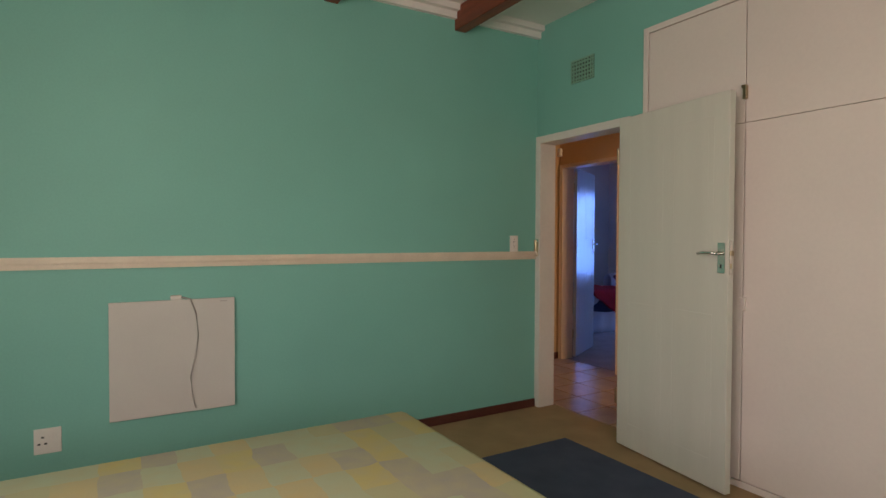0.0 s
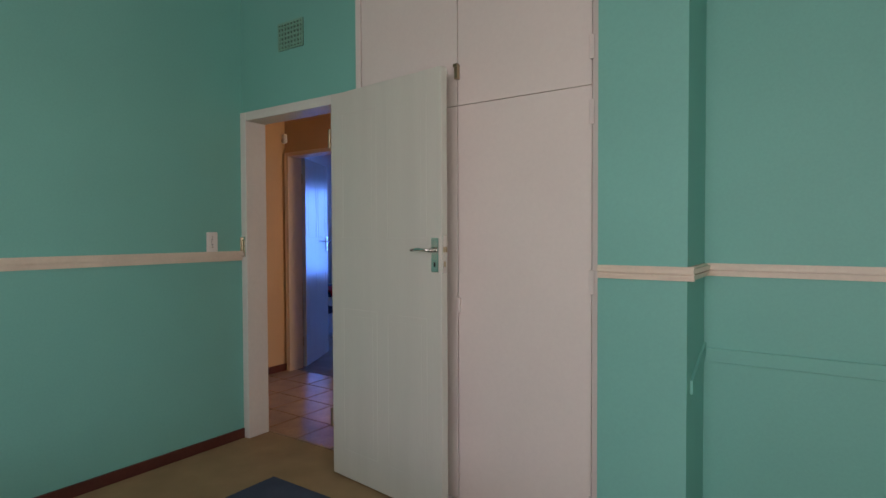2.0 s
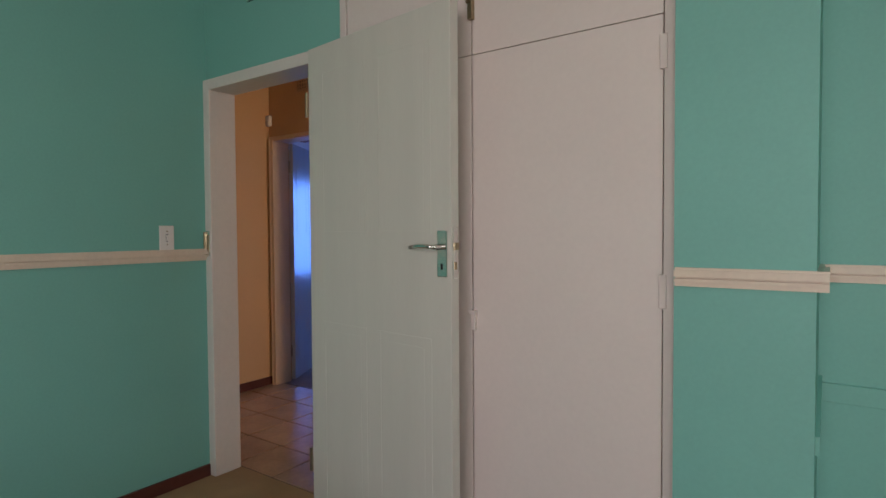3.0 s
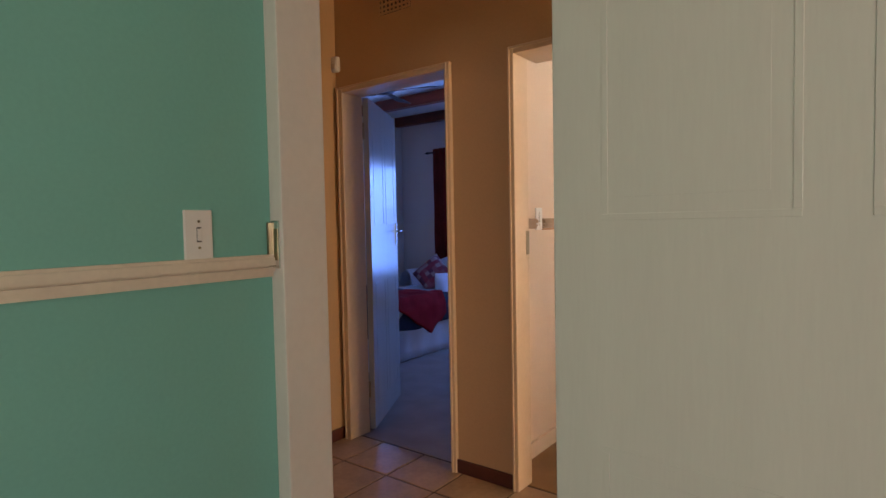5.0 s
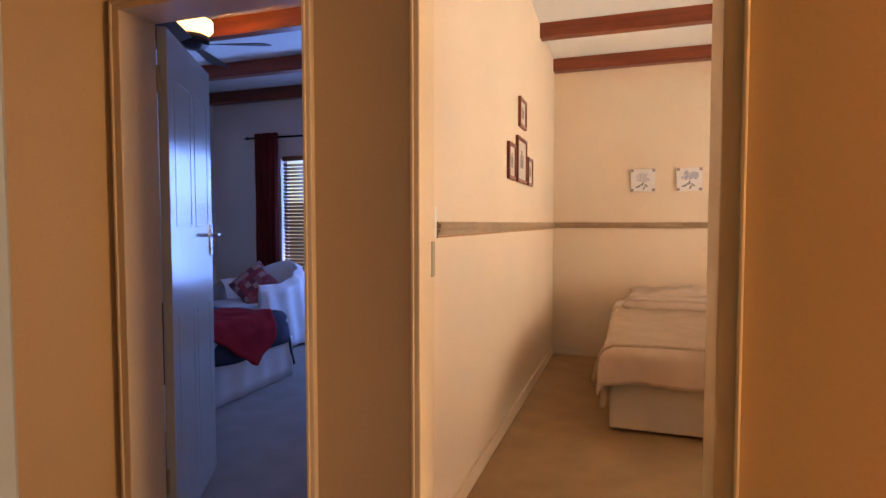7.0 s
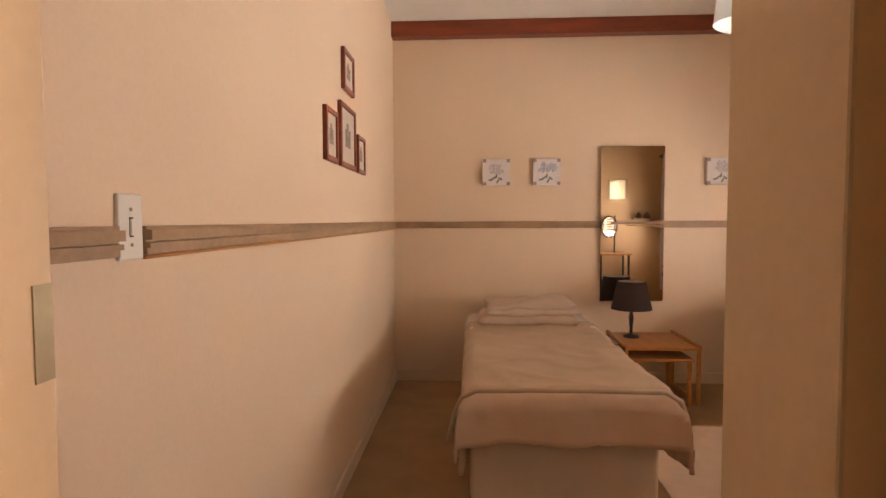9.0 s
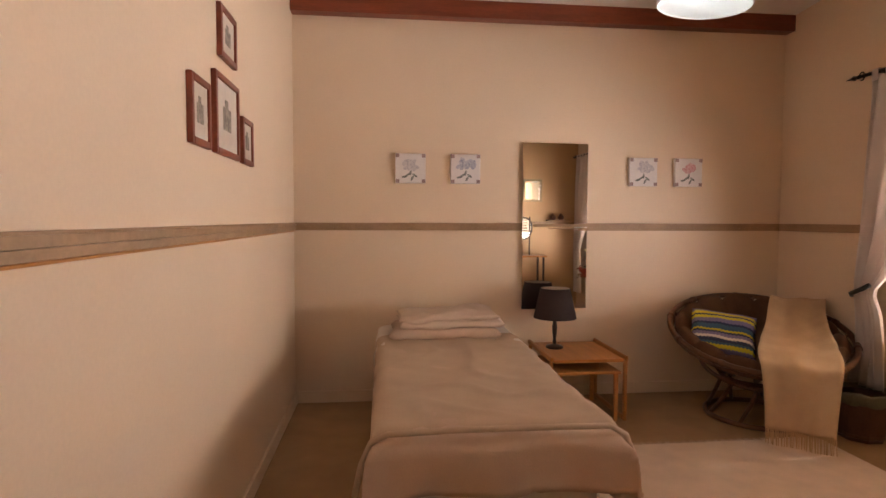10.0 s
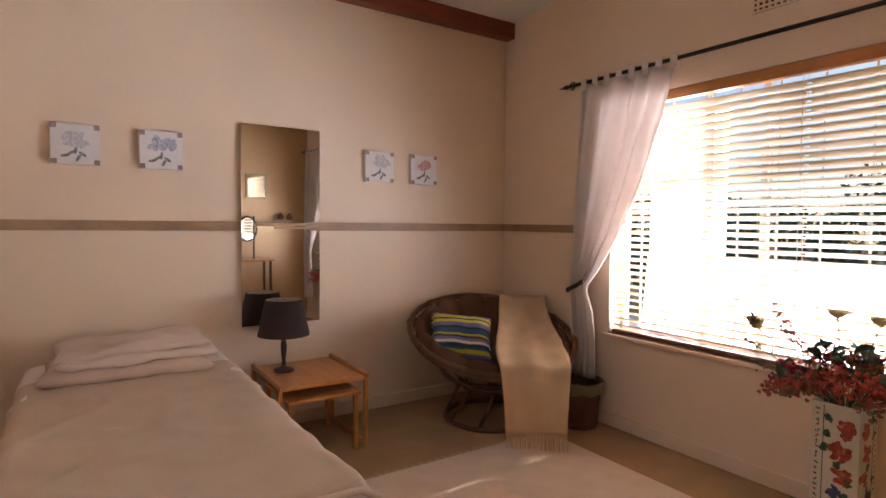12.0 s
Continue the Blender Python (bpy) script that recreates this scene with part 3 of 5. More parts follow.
fa = door_frame("door_frame_blue", -1.167, -0.35, 1.298, 1.46, 2.075, FRAMEPAINT, "cream painted door frame", w=0.035, stop=False, left=0.045, right=0.022)
fb = door_frame("door_frame_cream", -0.020, 0.864, 1.298, 1.52, 2.075, FRAMEPAINT, "cream painted door frame", w=0.035, stop=False, left=0.032, right=0.058, left_end=1.432)
part("strike_plate", boxes((0.012, 0.014, 1.400, 1.428, 1.12, 1.23)), BRASS, fb, "brass strike plate")
part("architrave_bead", boxes((-0.015, -0.005, 1.290, 1.298, 0, 2.07), (0.849, 0.859, 1.290, 1.298, 0, 2.07), (-0.005, 0.849, 1.290, 1.298, 2.060, 2.070), bevel=0.002), FRAMEPAINT, fb)
part("architrave_bead", boxes((-1.162, -1.152, 1.290, 1.298, 0, 2.07), (-0.375, -0.365, 1.290, 1.298, 0, 2.07), (-1.152, -0.375, 1.290, 1.298, 2.060, 2.070), bevel=0.002), FRAMEPAINT, fa)
al = thing("alarm_sensor", "small white alarm sensor on the hall wall", "sensor", (-1.175, 1.32, 2.21))
part("body", cuboid(-0.03, 0.03, -0.035, 0, -0.045, 0.045, bevel=0.012), PLASTIC, al, smooth=True)
part("lens", cuboid(-0.02, 0.02, -0.039, -0.035, -0.03, 0.0, bevel=0.001), SHEET, al)

# ---- structure: cream bedroom ----
EW = 3.55
structure("floor_cream_room", cuboid(-0.25, 3.75, 1.40, 5.45, -0.1, 0.0), CARPET_C, "brown fitted carpet")
structure("wall_partition", cuboid(-0.25, -0.13, 1.50, 5.29, 0, 3.4), CREAM, "cream painted plaster wall")
structure("wall_cream_north", cuboid(-0.25, 3.75, 5.29, 5.45, 0, 3.4), CREAM, "cream painted plaster wall")
WY0, WY1, WZ0, WZ1 = 1.95, 4.22, 0.60, 2.08
structure("wall_cream_east", boxes((EW, 3.75, 1.50, WY0, 0, 3.4), (EW, 3.75, WY1, 5.29, 0, 3.4), (EW, 3.75, WY0, WY1, 0, WZ0), (EW, 3.75, WY0, WY1, WZ1, 3.4)), CREAM, "cream painted wall with a wide window opening")


def slope(y):
    return 2.835 + (5.29 - y) * 0.075


def ceil_fn(dz):
    return lambda u, v: (-0.13 + u * (EW + 0.13), 1.50 + v * 3.79, slope(1.50 + v * 3.79) + dz)


structure("ceiling_cream_room", grid(ceil_fn(0.04), 2, 2, 0.04), PLASTER, "off-white sloping boarded ceiling")
for y in (5.235, 4.42, 3.6, 2.78, 1.96):
    b = thing("ceiling_beam", "dark red-brown wooden ceiling beam", "beam", group="cream room ceiling beams")
    zb = slope(y)
    part("timber", cuboid(-0.128, EW - 0.002, y - 0.05, y + 0.05, zb - 0.115, zb + 0.004, bevel=0.006), BEAM, b)
rail("trim_dado_cream", TRIMWOOD, "brown-washed moulded dado rail", [("y", -0.13, 1.835, 5.29, 1), ("y", -0.13, 1.53, 1.755, 1), ("x", 5.29, -0.13, EW, -1), ("y", EW, WY1 + 0.03, 5.29, -1)], 1.238, 0.024, 0.9)
structure("trim_dado_bead", boxes((-0.13, -0.119, 1.835, 5.28, 1.229, 1.237), bevel=0.002), PINE, "varnished honey-coloured bead under the dado rail")
rail("trim_shelf_edge", TRIMWOOD, "brown-washed moulded dado rail", [("x", 1.50, 0.90, EW, 1)], 1.235, 0.022)
structure("baseboard_cream", boxes((-0.13, -0.114, 1.56, 5.29, 0, 0.085), (-0.114, EW, 5.274, 5.29, 0, 0.085), (EW - 0.016, EW, 1.5, 5.274, 0, 0.085), bevel=0.004), CREAM, "cream painted skirting board")
light_switch((-0.13, 1.795, 1.29), 90, "white rectangular light switch on cream wall")

# window, blind, curtain
win = tagged(new("window_1"), "white steel window behind a slatted blind", kind="structure")
bmw = bmesh.new()
for y in (WY0, 2.66, 3.31, 3.63, WY1 - 0.035):
    box(bmw, 3.66, 3.695, y, y + 0.035, WZ0, WZ1)
part("window_frame", bmw, STEEL, win)
part("transom", boxes((3.662, 3.693, WY0 + 0.035, WY1 - 0.035, 1.40, 1.43), (3.662, 3.693, WY0 + 0.035, WY1 - 0.035, WZ0, WZ0 + 0.03), (3.662, 3.693, WY0 + 0.035, WY1 - 0.035, WZ1 - 0.03, WZ1)), STEEL, win)
part("window_sill", cuboid(EW - 0.03, 3.66, WY0 - 0.02, WY1 + 0.02, WZ0 - 0.024, WZ0, bevel=0.004), CREAM, win)
for k in range(11):
    y = WY0 + 0.1 + k * 0.2
    part("burglar_bar", cyl((3.64, y, WZ0), (3.64, y, WZ1), 0.006, seg=8), STEEL, win)
for y0, y1 in ((WY0 + 0.03, 2.66), (2.69, 3.31), (3.34, 3.63), (3.66, WY1 - 0.03)):
    p = part("pane", cuboid(3.675, 3.679, y0, y1, WZ0 + 0.02, WZ1 - 0.02), GLASS, win)
    p.visible_shadow = False

blind = thing("venetian_blind", "honey wooden slatted blind lowered over the window", "blind")
part("headrail", cuboid(EW + 0.004, EW + 0.06, WY0 + 0.01, WY1 - 0.01, 2.02, 2.078, bevel=0.003), PINE, blind)
LADDERS = (2.07, 3.10, 4.10)
sl = bmesh.new()
cuts = [WY0 + 0.008] + [q for y in LADDERS for q in (y - 0.012, y + 0.012)] + [WY1 - 0.008]
for k in range(0, len(cuts), 2):
    box(sl, -0.024, 0.024, cuts[k], cuts[k + 1], -0.0014, 0.0014)
for y in LADDERS:
    for x0, x1 in ((-0.024, -0.008), (0.008, 0.024)):
        box(sl, x0, x1, y - 0.012, y + 0.012, -0.0014, 0.0014)
slat_me = bpy.data.meshes.new("slat")
sl.to_mesh(slat_me)
slat_me.materials.append(SLAT)
for k in range(32):
    o = new("slat", slat_me)
    o.parent = blind
    o.matrix_basis = pose(EW + 0.035, 0, 0.655 + k * 0.0425, 0, 27 + 0.2 * k + 3 * noise.noise((k * 0.7, 0, 0)), 0)
part("bottom_rail", cuboid(EW + 0.012, EW + 0.058, WY0 + 0.015, WY1 - 0.015, 0.606, 0.628, bevel=0.004), SLATDARK, blind)
for y in LADDERS:
    part("ladder_cord", boxes((EW + 0.008, EW + 0.0095, y + 0.014, y + 0.0165, 0.63, 2.02), (EW + 0.0605, EW + 0.062, y + 0.014, y + 0.0165, 0.63, 2.02)), SHEET, blind)

rod = thing("curtain_rod", "black iron curtain rod with spear finials", "curtain rod")
part("pole", cyl((3.46, 1.62, 2.215), (3.46, 4.50, 2.215), 0.011), IRON, rod)
for s, y in ((1, 4.50), (-1, 1.62)):
    part("finial", lathe([(0.002, 0), (0.013, 0.01), (0.012, 0.02), (0.006, 0.03), (0.016, 0.045), (0.010, 0.06), (0.001, 0.11)], 12), IRON, rod, smooth=True, m=pose(3.46, y, 2.215, -90 * s, 0, 0))
    part("scroll", tube([(3.46, y - s * 0.01 + 0.02 * math.cos(a), 2.215 + 0.025 * math.sin(a)) for a in np.linspace(0, 5.2, 12)], 0.004), IRON, rod, smooth=True)
    part("bracket", boxes((3.46, EW, y - s * 0.09 - 0.006, y - s * 0.09 + 0.006, 2.208, 2.222), (EW - 0.004, EW, y - s * 0.09 - 0.015, y - s * 0.09 + 0.015, 2.18, 2.25)), IRON, rod)


def curtain(name, material, label, rows, x, zs, pleats, side=1, depth=0.036):
    """A hanging: rows of height, outer and inner edge along y; soft folds."""
    zz, lo, hi = [r[0] for r in rows], [r[1] for r in rows], [r[2] for r in rows]

    def fn(u, v):
        z = zz[-1] + (zz[0] - zz[-1]) * (1 - v)
        a, b = np.interp(-z, [-q for q in zz], lo), np.interp(-z, [-q for q in zz], hi)
        w = abs(b - a)
        f = math.sin((u + 0.05 * math.sin(u * 9)) * pleats * 2 * math.pi + 0.5 * math.sin(v * 4)) * depth * (0.5 + 0.5 * min(1, w / 0.4)) + 0.012 * noise.noise((u * 6, v * 5, 3))
        return (x - 0.012 + f * 0.8, a + (b - a) * u, z)
    c = thing(name, label, "curtain")
    part("cloth", grid(fn, 72, 44, 0.0015), material, c, smooth=True)
    return c


cur = curtain("curtain", SHEER, "white tab-top curtain tied back at the side", [(2.185, 4.40, 3.70), (1.9, 4.42, 3.78), (1.5, 4.45, 3.92), (1.2, 4.46, 4.08), (1.0, 4.465, 4.22), (0.88, 4.46, 4.33), (0.75, 4.45, 4.27), (0.55, 4.445, 4.24), (0.30, 4.49, 4.23)], 3.46, None, 4.5)
for k in range(8):
    y = 4.38 - k * 0.093
    part("tab", boxes((3.444, 3.446, y - 0.022, y + 0.022, 2.16, 2.232), (3.474, 3.476, y - 0.022, y + 0.022, 2.16, 2.232), (3.446, 3.474, y - 0.022, y + 0.022, 2.230, 2.232)), SHEER, cur)
part("tie_back", tube([(3.40, 4.31, 0.93), (3.395, 4.36, 0.90), (3.40, 4.44, 0.865), (3.44, 4.48, 0.85), (3.50, 4.47, 0.87), (3.53, 4.40, 0.89)], 0.014), IRON, cur, "dark tie-back", smooth=True)
cur2 = curtain("curtain", SHEER, "white tab-top curtain tied back at the side", [(2.185, 1.68, 2.30), (1.5, 1.66, 2.15), (0.9, 1.66, 1.82), (0.6, 1.66, 1.88), (0.30, 1.66, 1.90)], 3.46, None, 5)
for k in range(7):
    y = 1.72 + k * 0.093
    part("tab", boxes((3.444, 3.446, y - 0.022, y + 0.022, 2.16, 2.232), (3.474, 3.476, y - 0.022, y + 0.022, 2.16, 2.232), (3.446, 3.474, y - 0.022, y + 0.022, 2.230, 2.232)), SHEER, cur2)

# ---- cream bedroom things ----
bed = thing("bed", "single bed with taupe cover and folded linen on top", "bed", (0.45, 3.14, 0))
part("base", cuboid(0.035, 0.885, 0.17, 2.10, 0.02, 0.34, bevel=0.015), SHEET, bed, "white fabric bed base")
part("mattress", cuboid(0.015, 0.905, 0.05, 2.11, 0.34, 0.53, bevel=0.05), SHEET, bed, smooth=True)


def spread(w, l0, l1, top, dl, dr, df, seed, fold=0.016):
    """Cloth over a bed: across u from the left hem to the right, along v from the foot hem to the head."""
    R = 0.05

    def bend(s, lo, hi):
        if s < lo:
            d = lo - s
            k = min(d / R, math.pi / 2)
            return lo - R * math.sin(k), -R * (1 - math.cos(k)) - max(0, d - R * math.pi / 2), d
        if s > hi:
            d = s - hi
            k = min(d / R, math.pi / 2)
            return hi + R * math.sin(k), -R * (1 - math.cos(k)) - max(0, d - R * math.pi / 2), d
        return s, 0.0, 0.0

    def fn(u, v):
        s, t = -dl + u * (w + dl + dr), l0 - df + v * (l1 - l0 + df)
        x, zx, ex = bend(s, R, w - R)
        y, zy, ey = bend(t, l0 + R, l1 + 1)
        z = top + min(zx, zy) - 0.12 * min(ex, ey)
        corner = min(ex, ey)
        wob = noise.noise((s * 4 + seed, t * 4, 0)) * 0.010 + max(0.0, 0.10 - abs(noise.noise((s * 2.6 + 0.8 * t, t * 2.1, seed)))) * 0.09 + noise.noise((s * 11, t * 9, seed)) * 0.003 + noise.noise((s * 1.7 + t * 2.5, t * 0.8, seed)) * 0.010
        if ex > 0.05:
            x += (1 if s > w / 2 else -1) * (fold * math.sin(t * 17 + seed) * min(1, ex * 4) + 0.22 * corner)
        if ey > 0.05:
            y -= fold * math.sin(s * 14 + seed) * min(1, ey * 4) + 0.22 * corner
        return (x + wob * 0.5, y + wob * 0.5, z + wob + 0.08 * corner)
    return grid(fn, 60, 90, 0.006)


part("under_cover", spread(0.92, 0.0, 2.02, 0.548, 0.24, 0.26, 0.185, 1.3), PINK, bed, "pinkish cotton cover", smooth=True)
part("top_sheet", spread(0.92, 1.45, 2.08, 0.556, 0.10, 0.10, 0.0, 7.7), SHEET, bed, "white sheet at the head", smooth=True)
cov = part("cover", spread(0.925, 0.10, 1.74, 0.562, 0.36, 0.28, 0.07, 3.1), SPREAD, bed, "taupe woven bed cover", smooth=True)
part("hem_roll", tube([(-0.06, 0.085, 0.33), (-0.035, 0.07, 0.45), (0.0, 0.055, 0.535), (0.06, 0.035, 0.57), (0.3, 0.03, 0.578), (0.6, 0.028, 0.578), (0.86, 0.035, 0.572), (0.93, 0.055, 0.53), (0.965, 0.07, 0.45), (0.985, 0.085, 0.36)], 0.011), SPREAD, bed, smooth=True)
fold1 = thing("folded_linen", "pale folded duvet stacked on pink linen at the bed head", "bedding", (0.915, 4.91, 0.595))
part("lower_layer", pillow(0.72, 0.42, 0.075, 36, 0.016, 2.0, 12), PINK, fold1, "pink folded linen", smooth=True, m=pose(-0.02, 0, -0.005, 0, 0, -3))
part("upper_layer", pillow(0.68, 0.38, 0.055, 36, 0.026, 5.0, 10), LINEN, fold1, "pale crumpled linen", smooth=True, m=pose(0.015, 0.005, 0.058, 2, 0, 2))
part("upper_fold", pillow(0.66, 0.35, 0.045, 36, 0.028, 9.0, 8), LINEN, fold1, "pale crumpled linen", smooth=True, m=pose(0.0, 0.015, 0.095, 3, -1.5, 1))

tb = thing("nesting_tables", "orange pine nest of two side tables beside bed", "table", (1.56, 4.715, 0))
part("tabletop", cuboid(0.025, 0.495, 0.0, 0.54, 0.392, 0.412, bevel=0.003), PINE, tb)
for x in (0.0, 0.50):
    part("end_rail", cuboid(x, x + 0.022, -0.015, 0.555, 0.400, 0.432, bevel=0.008), PINE, tb)
    for y in (0.0, 0.51):
        part("leg", cuboid(x, x + 0.022, y, y + 0.03, 0.0, 0.400, bevel=0.004), PINE, tb)
    part("sled_foot", cuboid(x, x + 0.022, 0.03, 0.51, 0.0, 0.028, bevel=0.004), PINE, tb)
inner = part("inner_tabletop", cuboid(0.05, 0.47, -0.02, 0.46, 0.318, 0.336, bevel=0.003), PINE, tb)
for x in (0.06, 0.435):
    for y in (0.0, 0.42):
        part("inner_leg", cuboid(x, x + 0.025, y, y + 0.028, 0, 0.318, bevel=0.003), PINE, tb)

tl = thing("table_lamp", "small table lamp with dark brown shade and turned stem", "lamp", (1.70, 5.07, 0.412))
part("base", lathe([(0.001, 0), (0.060, 0), (0.062, 0.008), (0.055, 0.016), (0.030, 0.022), (0.012, 0.03), (0.001, 0.031)]), EBONY, tl, smooth=True)
part("stem", lathe([(0.010, 0.028), (0.014, 0.05), (0.010, 0.06), (0.016, 0.11), (0.019, 0.15), (0.012, 0.19), (0.015, 0.20), (0.010, 0.22), (0.008, 0.27)], 20), EBONY, tl, smooth=True)
part("shade", lathe([(0.150, 0.215), (0.104, 0.425), (0.102, 0.425), (0.148, 0.215), (0.150, 0.215)], 40), SHADE, tl, "dark brown drum shade", smooth=True)
part("shade_lining", lathe([(0.1465, 0.217), (0.101, 0.424)], 40), SHADEIN, tl, smooth=True)

mr = thing("wall_mirror", "tall frameless rectangular wall mirror", "mirror")
HANG = Matrix.Translation((2.002, 5.288, 0)) @ pose(0, 0, 0, 0, 0, 1.8)
part("glass", cuboid(-0.495, 0.0, -0.009, -0.004, 0.658, 1.876), MIRROR, mr, m=HANG)
part("backing", cuboid(-0.493, -0.002, -0.004, 0.0, 0.66, 1.874), DARK, mr, m=HANG)


def picture(y0, y1, z0, z1, w=0.024):
    p = thing("picture_frame", "small red-brown framed print on cream wall", "picture", (-0.13, 0, 0), group="framed prints")
    part("frame", boxes((0, 0.020, y0, y0 + w, z0, z1), (0, 0.020, y1 - w, y1, z0, z1), (0, 0.020, y0 + w, y1 - w, z0, z0 + w), (0, 0.020, y0 + w, y1 - w, z1 - w, z1), bevel=0.003), FRAMERED, p)
    part("print", cuboid(0, 0.012, y0 + w, y1 - w, z0 + w, z1 - w), PAPER, p, "pale paper print")
    cy, cz, hy, hz = (y0 + y1) / 2, (z0 + z1) / 2, (y1 - y0) * 0.17, (z1 - z0) * 0.17
    part("sketch", boxes((0.012, 0.0126, cy - hy, cy + hy, cz - hz, cz + hz * 0.7), (0.012, 0.0126, cy - hy * 0.5, cy + hy * 0.3, cz + hz * 0.7, cz + hz * 1.3)), SKETCH, p)


picture(3.49, 3.72, 1.935, 2.135)
picture(3.145, 3.35, 1.56, 1.79)
picture(3.41, 3.745, 1.56, 1.865)
picture(3.805, 4.00, 1.56, 1.765)


def wall_tile(x, z, petal, label):
    """A hanging tile with a painted flower of overlapping raised petals."""
    p = thing("decorative_tile", label, "wall tile", (x, 5.29, z), group="flower tiles")
    part("tile", cuboid(-0.108, 0.108, -0.030, 0.0, -0.105, 0.105, bevel=0.004), CERAMIC, p)
    bm = bmesh.new()
    rng = random.Random(int(x * 100))
    for k in range(26):
        a, r = rng.uniform(0, 6.28), rng.uniform(0.0, 0.050)
        m = Matrix.Translation((0.005 + r * 1.25 * math.cos(a), -0.0305 - 0.0001 * k, 0.030 + r * 0.8 * math.sin(a))) @ pose(0, 0, 0, 90, 0, 0) @ pose(0, 0, 0, 0, 0, rng.uniform(0, 360)) @ Matrix.Diagonal((0.021, 0.014, 1, 1))
        bmesh.ops.create_circle(bm, cap_ends=True, segments=9, radius=1, matrix=m)
    part("painted_flower", bm, petal, p)
    bm = bmesh.new()
    for k, (dx, dz, a) in enumerate(((-0.02, -0.045, 30), (0.03, -0.05, -35), (0.0, -0.03, 80), (-0.045, -0.06, 10), (0.012, -0.07, 60))):
        m = Matrix.Translation((dx, -0.0303 - 0.0001 * k, dz)) @ pose(0, 0, 0, 90, 0, 0) @ pose(0, 0, 0, 0, 0, a) @ Matrix.Diagonal((0.022, 0.008, 1, 1))
        bmesh.ops.create_circle(bm, cap_ends=True, segments=8, radius=1, matrix=m)
    part("painted_leaf", bm, LEAFP, p)
    for sx in (-1, 1):
        for sz in (-1, 1):
            part("corner_ornament", cuboid(sx * 0.093 - 0.013, sx * 0.093 + 0.013, -0.0315, -0.0300, sz * 0.090 - 0.013, sz * 0.090 + 0.013, bevel=0.0004), CORNERP, p)


wall_tile(0.690, 1.680, PETALGREY, "square cream tile painted with a grey flower")
wall_tile(1.085, 1.680, PETALBLUE, "square cream tile painted with a slate-blue flower")
wall_tile(2.425, 1.675, PETALGREY, "square cream tile painted with a grey flower")
wall_tile(2.780, 1.675, PETALPINK, "square cream tile painted with a dusky pink rose")

# round cane chair
PC = Vector((2.98, 4.72, 0))
pp = thing("papasan_chair", "round rattan bowl chair with brown quilted cushion", "chair", PC, turn=-18)
BT = pose(0, -0.02, 0.585, 18, 0, 0)
ring_pts = [(0.545 * math.cos(a), 0.545 * math.sin(a), 0.0) for a in np.linspace(0, 2 * math.pi, 48, endpoint=False)]
part("rim", tube(ring_pts, 0.019, closed=True), CANE, pp, smooth=True, m=BT)
part("rim", tube([(x * 0.965, y * 0.965, -0.042) for x, y, z in ring_pts], 0.014, closed=True), CANE, pp, smooth=True, m=BT)
part("lower_hoop", tube([(x * 0.60, y * 0.60, -0.25) for x, y, z in ring_pts], 0.014, closed=True), CANE, pp, smooth=True, m=BT)
for k in range(14):
    a = 2 * math.pi * k / 14
    part("rib", tube([(0.535 * f * math.cos(a), 0.535 * f * math.sin(a), -0.30 * (1 - f**2)) for f in np.linspace(0.55, 1, 6)], 0.011, 8), CANE, pp, smooth=True, m=BT)
for k in range(10):
    a = 2 * math.pi * k / 10 + 0.3
    part("binding", tube([(0.545 * math.cos(a + d), 0.545 * math.sin(a + d), 0) for d in (-0.03, -0.01, 0.01, 0.03)], 0.023, 8), CANE, pp, smooth=True, m=BT)
for z, r in ((0.018, 0.30), (0.26, 0.20)):
    part("base_hoop", tube([(r * math.cos(a), r * math.sin(a), z) for a in np.linspace(0, 2 * math.pi, 32, endpoint=False)], 0.017, closed=True), CANE, pp, smooth=True)
for k in range(8):
    a = 2 * math.pi * k / 8 + 0.2
    part("base_strut", tube([(0.30 * math.cos(a), 0.30 * math.sin(a), 0.02), (0.24 * math.cos(a + 0.2), 0.24 * math.sin(a + 0.2), 0.14), (0.20 * math.cos(a + 0.4), 0.20 * math.sin(a + 0.4), 0.26), (0.25 * math.cos(a + 0.5), 0.25 * math.sin(a + 0.5), 0.33 + 0.07 * math.sin(a + 0.5))], 0.013, 8), CANE, pp, smooth=True)


def bowl(u, v):
    a, r = 2 * math.pi * u, v * 0.51
    q = v
    rib = abs(math.sin(a * 7)) ** 0.5
    tuft = abs(math.sin(q * math.pi * 3)) ** 0.5
    z = -0.235 * (1 - q**2.2) + (0.045 * rib * min(1, q * 3) + 0.03 * tuft) + 0.02 * noise.noise((math.cos(a) * 3 * q, math.sin(a) * 3 * q, 1))
    if q > 0.88:
        z -= 0.07 * ((q - 0.88) / 0.12) ** 2
    return (r * math.cos(a), r * math.sin(a), z + 0.02)


part("seat_cushion", grid(bowl, 112, 26), CUSHION, pp, "brown suede tufted cushion", smooth=True, m=BT)
cu = thing("cushion", "crochet cushion with navy, yellow and cream stripes", "cushion", (2.735, 4.72, 0.565))
part("cover", pillow(0.40, 0.34, 0.13, 20, 0.015, 3.3), STRIPES, cu, smooth=True, m=pose(0, 0, 0, 46, 6, -30))

# tan throw over the chair
T0 = [Vector(p) for p in ((3.50, 5.02, 0.60), (3.44, 4.985, 0.765), (3.36, 4.89, 0.755), (3.24, 4.75, 0.69), (3.12, 4.59, 0.625), (3.00, 4.43, 0.575), (2.87, 4.25, 0.545), (2.775, 4.115, 0.50), (2.745, 4.07, 0.30), (2.735, 4.055, 0.15))]


